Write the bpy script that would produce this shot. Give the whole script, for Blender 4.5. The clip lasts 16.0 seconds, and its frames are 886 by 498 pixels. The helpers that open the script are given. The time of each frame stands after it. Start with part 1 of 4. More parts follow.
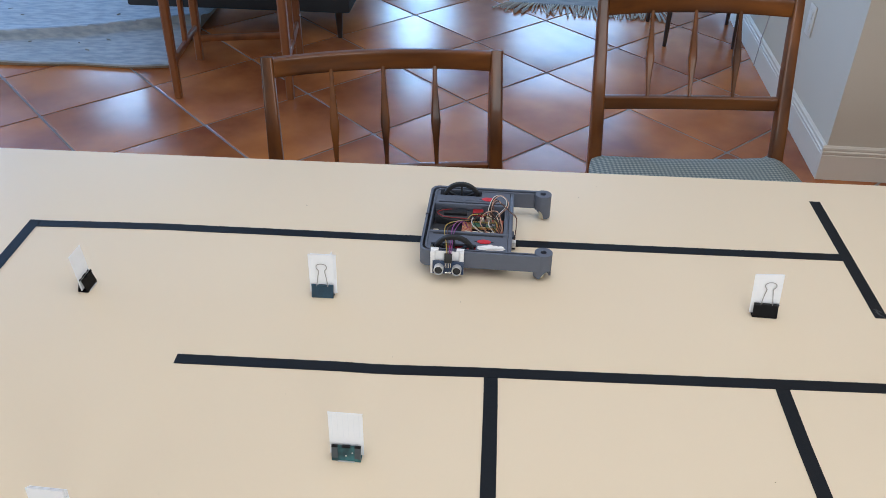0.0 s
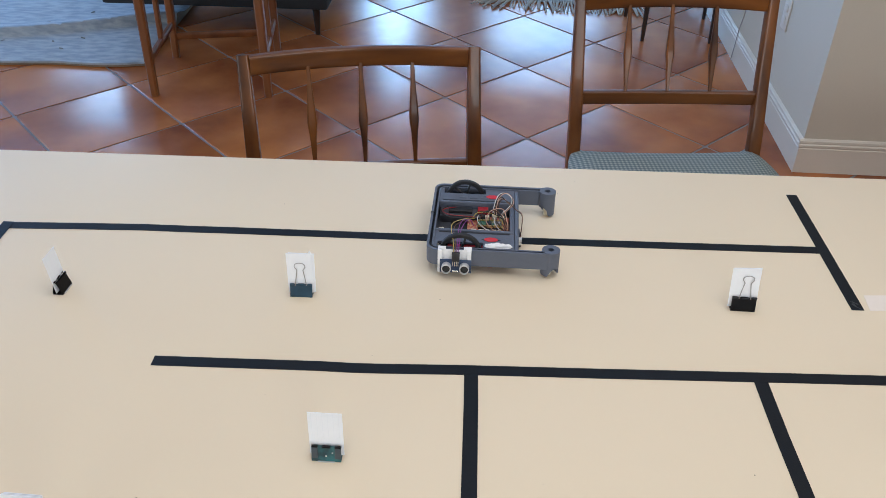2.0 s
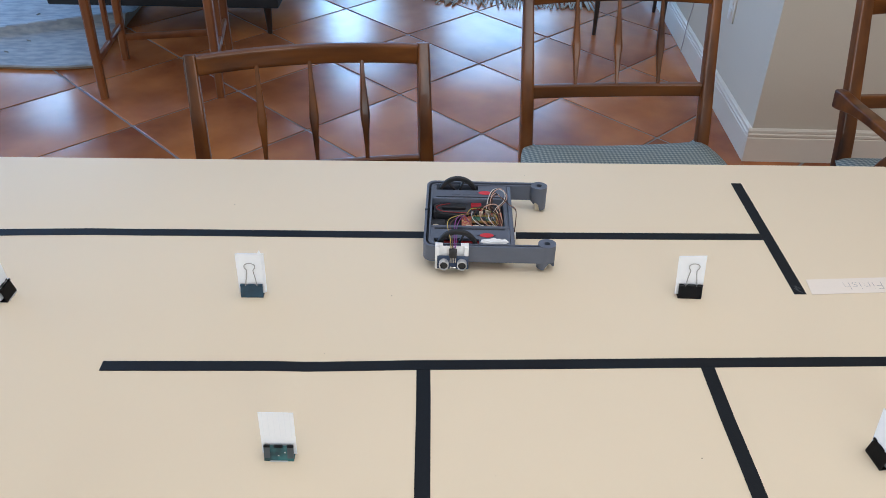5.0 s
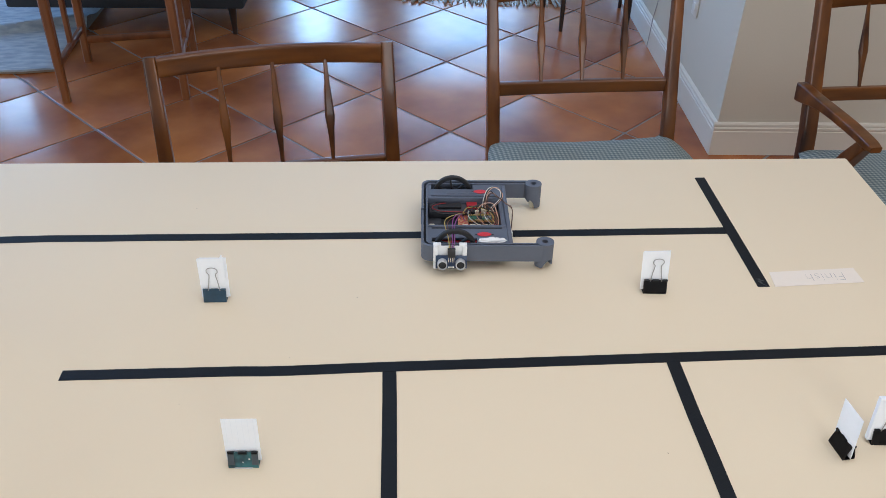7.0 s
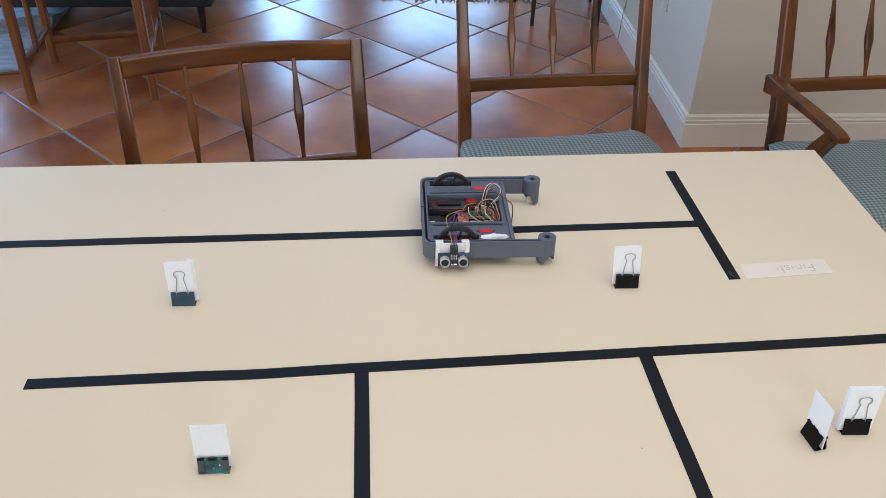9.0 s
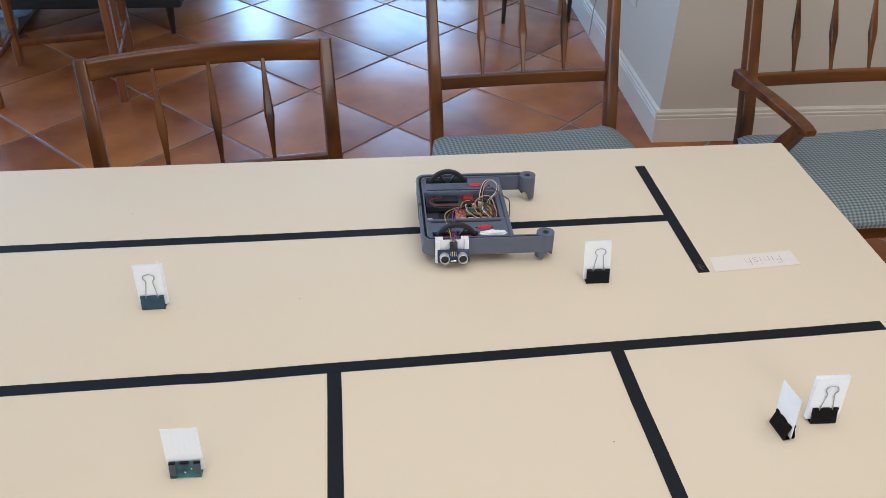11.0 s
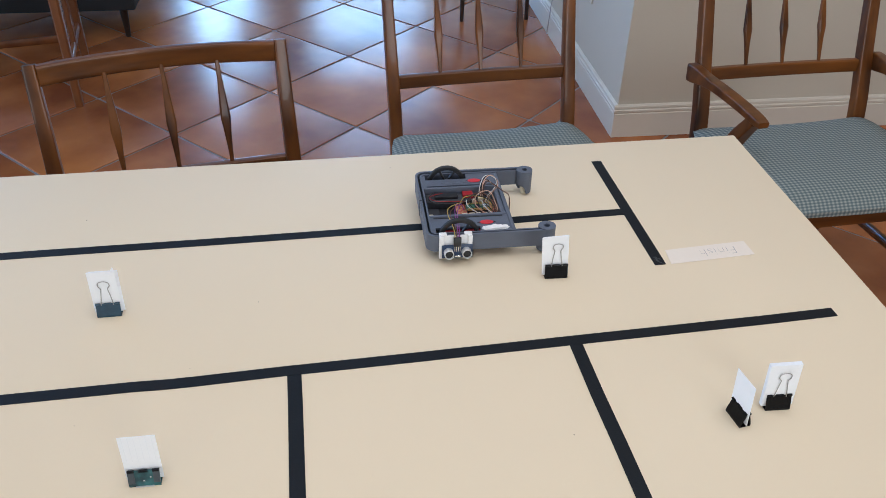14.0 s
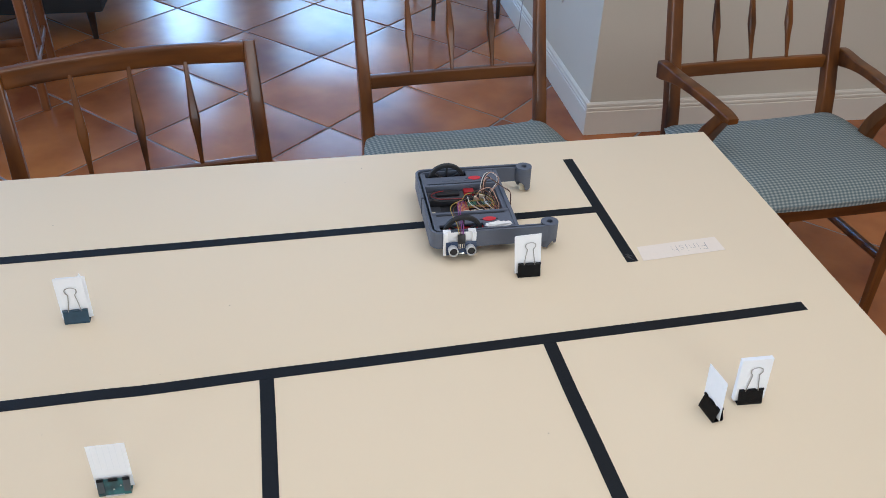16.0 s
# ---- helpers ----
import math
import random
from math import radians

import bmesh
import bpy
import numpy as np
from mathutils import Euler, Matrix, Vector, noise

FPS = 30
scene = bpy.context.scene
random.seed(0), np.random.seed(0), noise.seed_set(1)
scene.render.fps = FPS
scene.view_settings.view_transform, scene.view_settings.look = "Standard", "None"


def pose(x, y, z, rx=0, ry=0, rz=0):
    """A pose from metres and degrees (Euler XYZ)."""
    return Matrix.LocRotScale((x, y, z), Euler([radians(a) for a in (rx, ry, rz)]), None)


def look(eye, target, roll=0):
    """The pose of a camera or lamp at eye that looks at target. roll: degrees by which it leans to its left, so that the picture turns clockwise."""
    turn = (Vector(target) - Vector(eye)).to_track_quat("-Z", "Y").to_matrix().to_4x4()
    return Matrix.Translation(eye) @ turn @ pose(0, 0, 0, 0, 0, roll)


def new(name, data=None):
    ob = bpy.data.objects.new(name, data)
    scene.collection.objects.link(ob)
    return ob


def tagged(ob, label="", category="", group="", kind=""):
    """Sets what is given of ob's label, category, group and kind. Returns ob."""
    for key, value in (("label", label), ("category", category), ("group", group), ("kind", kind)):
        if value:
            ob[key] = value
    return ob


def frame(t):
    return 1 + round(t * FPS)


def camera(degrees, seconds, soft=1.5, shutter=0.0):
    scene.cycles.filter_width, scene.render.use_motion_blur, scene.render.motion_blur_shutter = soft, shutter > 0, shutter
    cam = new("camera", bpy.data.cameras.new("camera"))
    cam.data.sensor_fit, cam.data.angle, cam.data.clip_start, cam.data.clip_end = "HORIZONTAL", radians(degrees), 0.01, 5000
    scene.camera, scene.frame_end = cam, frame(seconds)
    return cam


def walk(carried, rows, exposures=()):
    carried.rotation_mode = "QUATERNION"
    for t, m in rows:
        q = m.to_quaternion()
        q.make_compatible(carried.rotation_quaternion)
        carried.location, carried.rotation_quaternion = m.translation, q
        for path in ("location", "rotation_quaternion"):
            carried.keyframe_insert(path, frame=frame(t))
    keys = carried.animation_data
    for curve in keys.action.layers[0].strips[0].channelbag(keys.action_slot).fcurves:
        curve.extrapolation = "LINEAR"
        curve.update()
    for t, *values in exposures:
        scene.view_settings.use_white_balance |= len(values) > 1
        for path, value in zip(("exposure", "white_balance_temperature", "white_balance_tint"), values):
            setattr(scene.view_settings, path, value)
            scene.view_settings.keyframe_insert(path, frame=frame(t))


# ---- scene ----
# camera
cam = camera(55.51, 16.0, soft=0.65)
PATH = [
    (0, (-0.0291, -0.7696, 1.4763), (-0.0900, 0.4590, 0.6180), 0.66),
    (0.5, (-0.0282, -0.7717, 1.4762), (-0.0805, 0.4566, 0.6169), 0.73),
    (1, (-0.0271, -0.7705, 1.4761), (-0.0716, 0.4567, 0.6147), 0.74),
    (1.5, (-0.0260, -0.7677, 1.4760), (-0.0619, 0.4591, 0.6136), 0.83),
    (2, (-0.0256, -0.7651, 1.4753), (-0.0537, 0.4611, 0.6118), 0.86),
    (2.5, (-0.0244, -0.7661, 1.4753), (-0.0461, 0.4594, 0.6106), 0.89),
    (3, (-0.0205, -0.7691, 1.4758), (-0.0373, 0.4562, 0.6108), 0.87),
    (3.5, (-0.0146, -0.7705, 1.4763), (-0.0158, 0.4556, 0.6122), 0.91),
    (4, (-0.0128, -0.7713, 1.4769), (-0.0004, 0.4542, 0.6120), 0.97),
    (6.5, (0.0015, -0.7652, 1.4763), (0.0760, 0.4551, 0.6072), 1.20),
    (7, (0.0045, -0.7637, 1.4756), (0.0888, 0.4558, 0.6064), 1.18),
    (7.5, (0.0068, -0.7589, 1.4747), (0.1020, 0.4590, 0.6041), 1.23),
    (8, (0.0090, -0.7551, 1.4743), (0.1152, 0.4604, 0.6017), 1.24),
    (8.5, (0.0119, -0.7542, 1.4741), (0.1260, 0.4596, 0.6001), 1.25),
    (9, (0.0133, -0.7557, 1.4737), (0.1380, 0.4566, 0.5992), 1.24),
    (11.5, (0.0241, -0.7573, 1.4742), (0.2000, 0.4476, 0.5982), 1.39),
    (12, (0.0264, -0.7544, 1.4738), (0.2140, 0.4490, 0.5982), 1.45),
    (12.5, (0.0269, -0.7510, 1.4728), (0.2251, 0.4502, 0.5966), 1.51),
    (13, (0.0289, -0.7528, 1.4731), (0.2368, 0.4467, 0.5968), 1.52),
    (13.5, (0.0298, -0.7575, 1.4747), (0.2462, 0.4401, 0.5978), 1.57),
    (14, (0.0319, -0.7603, 1.4757), (0.2556, 0.4358, 0.5986), 1.53),
    (14.5, (0.0348, -0.7599, 1.4752), (0.2707, 0.4341, 0.5984), 1.60),
    (15, (0.0365, -0.7586, 1.4752), (0.2831, 0.4326, 0.5975), 1.65),
    (15.5, (0.0368, -0.7572, 1.4756), (0.2914, 0.4322, 0.5978), 1.70),
    (16, (0.0379, -0.7574, 1.4740), (0.3031, 0.4305, 0.5972), 1.81),
]
# the clip's own white balance drifts slightly cooler
walk(cam, [(t, look(eye, target, roll)) for t, eye, target, roll in PATH], [(0, 0.0, 6560, 10), (7, 0.0, 6480, 10), (12, 0.0, 6520, 10), (16, 0.0, 6380, 10)])


# ---- world, daylight and exposure ----
world = bpy.data.worlds.new("sky")
scene.world = world
world.use_nodes = True
sky = world.node_tree.nodes.new("ShaderNodeTexSky")
sky.sky_type, sky.sun_disc = "NISHITA", False
sky.sun_elevation, sky.sun_rotation = radians(48), radians(200)
world.node_tree.links.new(sky.outputs[0], world.node_tree.nodes["Background"].inputs[0])
world.node_tree.nodes["Background"].inputs[1].default_value = 0.12

ROOM_TURN = -2.2          # the room's walls against the tape lines on the table
TABLE_Z = 0.75
CORNER = (1.158, 1.877)   # the wall's outer corner


def window_lamp(name, eye, target, wide, high, watts, colour):
    """Daylight that falls in through one window opening; also the added overhead fill light."""
    data = bpy.data.lights.new(name, "AREA")
    data.shape, data.size, data.size_y, data.energy, data.color = "RECTANGLE", wide, high, watts, colour
    lamp = new(name, data)
    lamp.matrix_world = look(eye, target)
    return lamp


DAY = (0.31, 0.59, 1.0)
FAR_WINDOWS = [(-4.0, 0.9, 0.35, 2.25), (-1.0, 0.42, 0.1, 2.3), (0.42, 1.05, 0.1, 2.3)]  # middle x, width, sill, head
FAR_Y, BACK_Y, LEFT_X, RIGHT_X, ROOM_H = 7.4, -3.4, -5.4, 4.6, 2.75
BACK_WINDOWS = [(-2.3, 2.4, 0.75, 2.25), (1.6, 1.6, 0.9, 2.25)]
WEST_WINDOWS = [(1.6, 3.2, 0.7, 2.35), (5.2, 1.9, 0.3, 2.35)]                            # middle y, width, sill, head; the second is unseen, added for blue fill
OVERHEAD_FILL = (0.55, -0.1, 3.2, 2.3)                                                        # added unseen light: middle x and y, width, depth; over the table
ROOM = pose(0, 0, 0, 0, 0, ROOM_TURN)


def in_room(x, y, z):
    return ROOM @ Vector((x, y, z))


for wx, ww, z0, z1 in FAR_WINDOWS:
    window_lamp("window_daylight", in_room(wx, FAR_Y - 0.02, (z0 + z1) / 2), in_room(wx, FAR_Y - 2, (z0 + z1) / 2), ww, z1 - z0, (56 if wx < -3 else 82 if wx < 0 else 50) * ww, DAY)
for (wx, ww, z0, z1), watts in zip(BACK_WINDOWS, (27, 35)):
    window_lamp("window_daylight", in_room(wx, BACK_Y + 0.02, (z0 + z1) / 2), in_room(wx, BACK_Y + 2, (z0 + z1) / 2 - 0.2), ww, z1 - z0, watts, (0.90, 0.95, 1.0))

# the second lamp is added blue fill for the side wall and rug
for (wy, ww, z0, z1), watts, colour in zip(WEST_WINDOWS, (68, 195), ((0.76, 0.88, 1.0), (0.18, 0.44, 1.0))):
    window_lamp("window_daylight", in_room(LEFT_X + 0.02, wy, (z0 + z1) / 2), in_room(LEFT_X + 2, wy, (z0 + z1) / 2 - 0.25), ww, z1 - z0, watts, colour)
# unseen overhead lamp added to brighten the table from above
sx, sy, sw, sd = OVERHEAD_FILL
window_lamp("overhead_fill_light", in_room(sx, sy, ROOM_H + 0.02), in_room(sx, sy, 0), sw - 0.04, sd - 0.04, 35.5, (0.985, 0.985, 1.0))


# ---- materials ----
def material(name, colour, rough=0.5, metal=0.0, grain=0.0, grain_scale=60.0, stain=0.0, stain_scale=4.0, bump=0.0,
             bump_scale=200.0, vary=0.0, coat=0.0, stretch=(1, 1, 1), specular=0.5, island=False):
    """A surface with fine grain, broad stains, relief and a shade of its own for each piece."""
    mat = bpy.data.materials.new(name)
    mat.use_nodes = True
    tree = mat.node_tree
    link, nodes = tree.links.new, tree.nodes
    bsdf = nodes["Principled BSDF"]
    bsdf.inputs["Roughness"].default_value, bsdf.inputs["Metallic"].default_value = rough, metal
    bsdf.inputs["Coat Weight"].default_value = coat
    bsdf.inputs["Coat Roughness"].default_value = 0.12
    bsdf.inputs["Specular IOR Level"].default_value = specular
    coords, mapping = nodes.new("ShaderNodeTexCoord"), nodes.new("ShaderNodeMapping")
    mapping.inputs["Scale"].default_value = stretch
    link(coords.outputs["Object"], mapping.inputs[0])

    def noise_at(scale, detail=4.0):
        node = nodes.new("ShaderNodeTexNoise")
        node.inputs["Scale"].default_value, node.inputs["Detail"].default_value = scale, detail
        link(mapping.outputs[0], node.inputs["Vector"])
        return node.outputs["Fac"]

    def scaled(value, amount):
        """(value - 0.5) * amount + 1"""
        node = nodes.new("ShaderNodeMath")
        node.operation = "MULTIPLY_ADD"
        link(value, node.inputs[0])
        node.inputs[1].default_value, node.inputs[2].default_value = amount, 1 - amount / 2
        return node.outputs[0]

    factor = None
    for amount, source in ((grain, lambda: noise_at(grain_scale)), (stain, lambda: noise_at(stain_scale, 3.0)), (vary, None)):
        if not amount:
            continue
        if source:
            value = source()
        elif island:
            value = nodes.new("ShaderNodeNewGeometry").outputs["Random Per Island"]
        else:
            value = nodes.new("ShaderNodeObjectInfo").outputs["Random"]
        this = scaled(value, amount * 2 if source else amount)
        if factor is None:
            factor = this
        else:
            node = nodes.new("ShaderNodeMath")
            node.operation = "MULTIPLY"
            link(factor, node.inputs[0]), link(this, node.inputs[1])
            factor = node.outputs[0]
    if factor is None:
        bsdf.inputs["Base Color"].default_value = (*colour, 1)
    else:
        node = nodes.new("ShaderNodeVectorMath")
        node.operation = "SCALE"
        node.inputs[0].default_value = colour
        link(factor, node.inputs["Scale"])
        link(node.outputs[0], bsdf.inputs["Base Color"])
    if bump:
        node = nodes.new("ShaderNodeBump")
        node.inputs["Strength"].default_value, node.inputs["Distance"].default_value = bump, 0.002
        link(noise_at(bump_scale), node.inputs["Height"])
        link(node.outputs[0], bsdf.inputs["Normal"])
    return mat


def two_tone(name, low, high, scale, rough, bump=0.0, stretch=(1, 1, 1), spread=(0.35, 0.65), coat=0.0, detail=6.0, vary=0.0):
    """A surface whose colour wanders between two shades."""
    mat = material(name, low, rough, bump=bump, bump_scale=scale * 6, coat=coat)
    tree = mat.node_tree
    nodes, link = tree.nodes, tree.links.new
    coords, mapping = nodes.new("ShaderNodeTexCoord"), nodes.new("ShaderNodeMapping")
    mapping.inputs["Scale"].default_value = stretch
    link(coords.outputs["Object"], mapping.inputs[0])
    if vary:
        info, shift = nodes.new("ShaderNodeObjectInfo"), nodes.new("ShaderNodeVectorMath")
        shift.operation = "SCALE"
        shift.inputs[0].default_value = (7, 13, 5)
        link(info.outputs["Random"], shift.inputs["Scale"])
        link(shift.outputs[0], mapping.inputs["Location"])
    tex, ramp = nodes.new("ShaderNodeTexNoise"), nodes.new("ShaderNodeValToRGB")
    tex.inputs["Scale"].default_value, tex.inputs["Detail"].default_value = scale, detail
    link(mapping.outputs[0], tex.inputs["Vector"])
    ramp.color_ramp.elements[0].position, ramp.color_ramp.elements[1].position = spread
    ramp.color_ramp.elements[0].color, ramp.color_ramp.elements[1].color = (*low, 1), (*high, 1)
    link(tex.outputs["Fac"], ramp.inputs[0])
    out = ramp.outputs[0]
    if vary:
        math_node, scale_node = nodes.new("ShaderNodeMath"), nodes.new("ShaderNodeVectorMath")
        math_node.operation, scale_node.operation = "MULTIPLY_ADD", "SCALE"
        link(info.outputs["Random"], math_node.inputs[0])
        math_node.inputs[1].default_value, math_node.inputs[2].default_value = vary, 1 - vary / 2
        link(out, scale_node.inputs[0]), link(math_node.outputs[0], scale_node.inputs["Scale"])
        out = scale_node.outputs[0]
    link(out, nodes["Principled BSDF"].inputs["Base Color"])
    return mat


LAMINATE = material("cream_laminate", (0.792, 0.664, 0.480), 0.55, grain=0.02, grain_scale=900, stain=0.03, stain_scale=2.5, bump=0.03, bump_scale=700, specular=0.12)
TAPE = material("black_vinyl_tape", (0.006, 0.008, 0.011), 0.5, grain=0.25, grain_scale=300, stain=0.2, stain_scale=12, bump=0.12, bump_scale=500, specular=0.22)
TERRACOTTA = two_tone("glazed_terracotta", (0.225, 0.060, 0.0190), (0.490, 0.175, 0.053), 2.6, 0.25, bump=0.04, vary=0.16, detail=5.0)
GROUT = material("grout", (0.225, 0.200, 0.188), 0.85, grain=0.2, grain_scale=120, stain=0.2, stain_scale=2, bump=0.3)
WALNUT = two_tone("walnut", (0.028, 0.0085, 0.0026), (0.210, 0.070, 0.0130), 20, 0.34, bump=0.06, stretch=(1, 1, 0.10), coat=0.28, spread=(0.28, 0.72), vary=0.2)
WALNUT_RAIL = two_tone("walnut_rail", (0.028, 0.0085, 0.0026), (0.210, 0.070, 0.0130), 20, 0.34, bump=0.06, stretch=(0.10, 1, 1), coat=0.28, spread=(0.28, 0.72), vary=0.2)
for timber in (WALNUT, WALNUT_RAIL):
    timber.node_tree.nodes["Principled BSDF"].inputs["Specular IOR Level"].default_value = 0.3
    timber.node_tree.nodes["Principled BSDF"].inputs["Coat Roughness"].default_value = 0.07
TEAK = two_tone("orange_teak", (0.15, 0.048, 0.013), (0.27, 0.095, 0.027), 14, 0.4, bump=0.06, stretch=(1, 1, 0.15), coat=0.15)
WALL_PAINT = material("wall_paint", (0.548, 0.512, 0.425), 0.75, grain=0.02, grain_scale=160, stain=0.03, stain_scale=1.2, bump=0.08, bump_scale=180)
TRIM_PAINT = material("trim_paint", (0.625, 0.585, 0.505), 0.33, grain=0.02, grain_scale=90, stain=0.04, stain_scale=3)
# unseen far wall kept dark so that the floor's reflections keep contrast
FAR_PAINT = material("darkened_wall_paint", (0.20, 0.17, 0.145), 0.8, grain=0.03, grain_scale=160, stain=0.04, stain_scale=1.2, bump=0.08, bump_scale=180)
CEILING_PAINT = material("ceiling_paint", (0.80, 0.79, 0.76), 0.85, grain=0.02, grain_scale=80)
RUG_WOOL = two_tone("grey_wool", (0.235, 0.278, 0.312), (0.365, 0.402, 0.428), 42, 0.95, bump=0.6, stretch=(0.35, 1, 1))
RUG_EDGE = material("rug_edge", (0.20, 0.15, 0.10), 0.95, grain=0.3, grain_scale=90)
FRINGE = material("fringe_cotton", (0.43, 0.40, 0.35), 0.95, grain=0.2, grain_scale=60, vary=0.4, island=True)
SOFA_CLOTH = material("charcoal_cloth", (0.022, 0.026, 0.032), 0.9, grain=0.3, grain_scale=260, stain=0.15, stain_scale=5, bump=0.3, bump_scale=400)
DARK_WOOD = material("dark_wood", (0.022, 0.012, 0.008), 0.4, grain=0.3, grain_scale=30)
GREY_PLA = material("grey_printed_plastic", (0.100, 0.116, 0.152), 0.52, grain=0.06, grain_scale=160, stain=0.06, stain_scale=30, bump=0.22, bump_scale=420, stretch=(1, 1, 4))
# shade in grooves, slots and holes is put into this dark colour
GROOVE = material("shade_and_dark_plastic", (0.016, 0.018, 0.022), 0.6, grain=0.1)
RUBBER = material("black_rubber", (0.012, 0.012, 0.013), 0.6, grain=0.2, grain_scale=200, bump=0.2)
BLACK_PLASTIC = material("black_plastic", (0.014, 0.014, 0.016), 0.4, grain=0.15, grain_scale=200)
DARK_FOAM = material("dark_grey_plastic", (0.045, 0.048, 0.056), 0.55, grain=0.15, grain_scale=160)
RED_PLASTIC = material("red_plastic", (0.60, 0.025, 0.035), 0.4, grain=0.08, grain_scale=120)
ALLOY = material("pale_alloy", (0.72, 0.72, 0.71), 0.3, metal=0.5, grain=0.05, grain_scale=200)
CLIP_WIRE = material("dull_steel_wire", (0.42, 0.42, 0.42), 0.32, metal=1.0, grain=0.08, grain_scale=200)
DARK_RED = material("dark_red_plastic", (0.34, 0.014, 0.022), 0.4, grain=0.08, grain_scale=120)
PCB_RED = two_tone("red_circuit_board", (0.50, 0.095, 0.07), (0.56, 0.36, 0.18), 260, 0.4, spread=(0.46, 0.6))
PCB_GREEN = two_tone("green_circuit_board", (0.026, 0.135, 0.085), (0.34, 0.25, 0.14), 340, 0.35, spread=(0.52, 0.66))
PCB_BLUE = material("blue_circuit_board", (0.010, 0.030, 0.075), 0.35, grain=0.3, grain_scale=500)
WHITE_PLASTIC = material("white_printed_plastic", (0.80, 0.80, 0.79), 0.5, grain=0.04, grain_scale=300, bump=0.12, bump_scale=500)
CREAM_PLASTIC = material("cream_connector", (0.66, 0.60, 0.46), 0.45, grain=0.05)
STEEL = material("bright_steel", (0.72, 0.72, 0.71), 0.24, metal=1.0, grain=0.06, grain_scale=200)
MESH_GREY = material("sensor_mesh", (0.010, 0.010, 0.010), 0.6, metal=0.0, grain=0.6, grain_scale=1400)
GOLD = material("gold_pads", (0.62, 0.44, 0.16), 0.35, metal=0.8)
PAPER = material("white_paper", (0.89, 0.91, 0.93), 0.85, grain=0.02, grain_scale=300, bump=0.06, bump_scale=300)
RULES = material("faint_blue_rules", (0.845, 0.870, 0.90), 0.85, grain=0.05)
CLIP_BLACK = material("black_enamel", (0.004, 0.004, 0.005), 0.2, specular=0.13, grain=0.25, grain_scale=120, stain=0.2, stain_scale=60, bump=0.05)
CLIP_BLUE = material("blue_black_enamel", (0.017, 0.054, 0.088), 0.22, specular=0.45, grain=0.25, grain_scale=120, stain=0.25, stain_scale=60)
# black enamel with its green reflections put into the colour
CLIP_GREEN = two_tone("green_reflection_enamel", (0.012, 0.046, 0.058), (0.030, 0.145, 0.155), 70, 0.2, spread=(0.4, 0.6))
CLIP_GLINT = material("side_glint_enamel", (0.050, 0.066, 0.078), 0.35, grain=0.2, grain_scale=200)
INK = material("grey_pencil", (0.40, 0.37, 0.35), 0.8, grain=0.3, grain_scale=500)
FILM_STRIP = material("whitish_label", (0.82, 0.722, 0.615), 0.5, grain=0.02, grain_scale=200, stain=0.02, stain_scale=20)
SWITCH_WHITE = material("switch_plate", (0.62, 0.585, 0.51), 0.4, grain=0.02)
WINDOW_WHITE = material("window_paint", (0.80, 0.80, 0.79), 0.45, grain=0.03)
FLECK = material("grey_brown_yarn", (0.28, 0.29, 0.29), 0.95, grain=0.3, grain_scale=120)
SPECK = material("dark_specks", (0.20, 0.15, 0.10), 0.8, grain=0.3, grain_scale=200)
SCUFF = material("pale_scuff", (0.05, 0.054, 0.058), 0.5, grain=0.4, grain_scale=300)
WIRES = {n: material(n + "_wire", c, 0.45, grain=0.06) for n, c in dict(
    yellow=(0.44, 0.32, 0.06), orange=(0.44, 0.17, 0.06), purple=(0.24, 0.05, 0.24), white=(0.70, 0.68, 0.64), black=(0.012, 0.012, 0.012),
    red=(0.30, 0.015, 0.015), brown=(0.12, 0.05, 0.03), green=(0.05, 0.16, 0.05), peach=(0.60, 0.36, 0.26)).items()}


def gingham():
    """A small blue-green and cream check with woven relief."""
    mat = material("checked_cloth", (0.3, 0.4, 0.4), 0.9, bump=0.4, bump_scale=700)
    tree = mat.node_tree
    nodes, link = tree.nodes, tree.links.new
    coords, split = nodes.new("ShaderNodeTexCoord"), nodes.new("ShaderNodeSeparateXYZ")
    link(coords.outputs["Object"], split.inputs[0])

    def stripes(socket):
        wave = nodes.new("ShaderNodeMath")
        wave.operation = "MULTIPLY"
        link(socket, wave.inputs[0])
        wave.inputs[1].default_value = 2 * math.pi / 0.0100
        sine = nodes.new("ShaderNodeMath")
        sine.operation = "SINE"
        link(wave.outputs[0], sine.inputs[0])
        soft = nodes.new("ShaderNodeMapRange")
        soft.inputs[1].default_value, soft.inputs[2].default_value = -0.5, 0.5
        link(sine.outputs[0], soft.inputs[0])
        return soft.outputs[0]

    add = nodes.new("ShaderNodeMath")
    add.operation = "ADD"
    down = nodes.new("ShaderNodeMath")      # the check runs on over the front edge
    down.operation = "ADD"
    link(split.outputs[1], down.inputs[0]), link(split.outputs[2], down.inputs[1])
    link(stripes(split.outputs[0]), add.inputs[0]), link(stripes(down.outputs[0]), add.inputs[1])
    half = nodes.new("ShaderNodeMath")
    half.operation = "MULTIPLY"
    half.inputs[1].default_value = 0.5
    link(add.outputs[0], half.inputs[0])
    ramp = nodes.new("ShaderNodeValToRGB")
    ramp.color_ramp.elements[0].color, ramp.color_ramp.elements[1].color = (0.095, 0.130, 0.138, 1), (0.315, 0.340, 0.310, 1)
    mid = ramp.color_ramp.elements.new(0.5)
    mid.color = (0.168, 0.208, 0.205, 1)
    link(half.outputs[0], ramp.inputs[0])
    link(ramp.outputs[0], nodes["Principled BSDF"].inputs["Base Color"])
    return mat


CHECK = gingham()


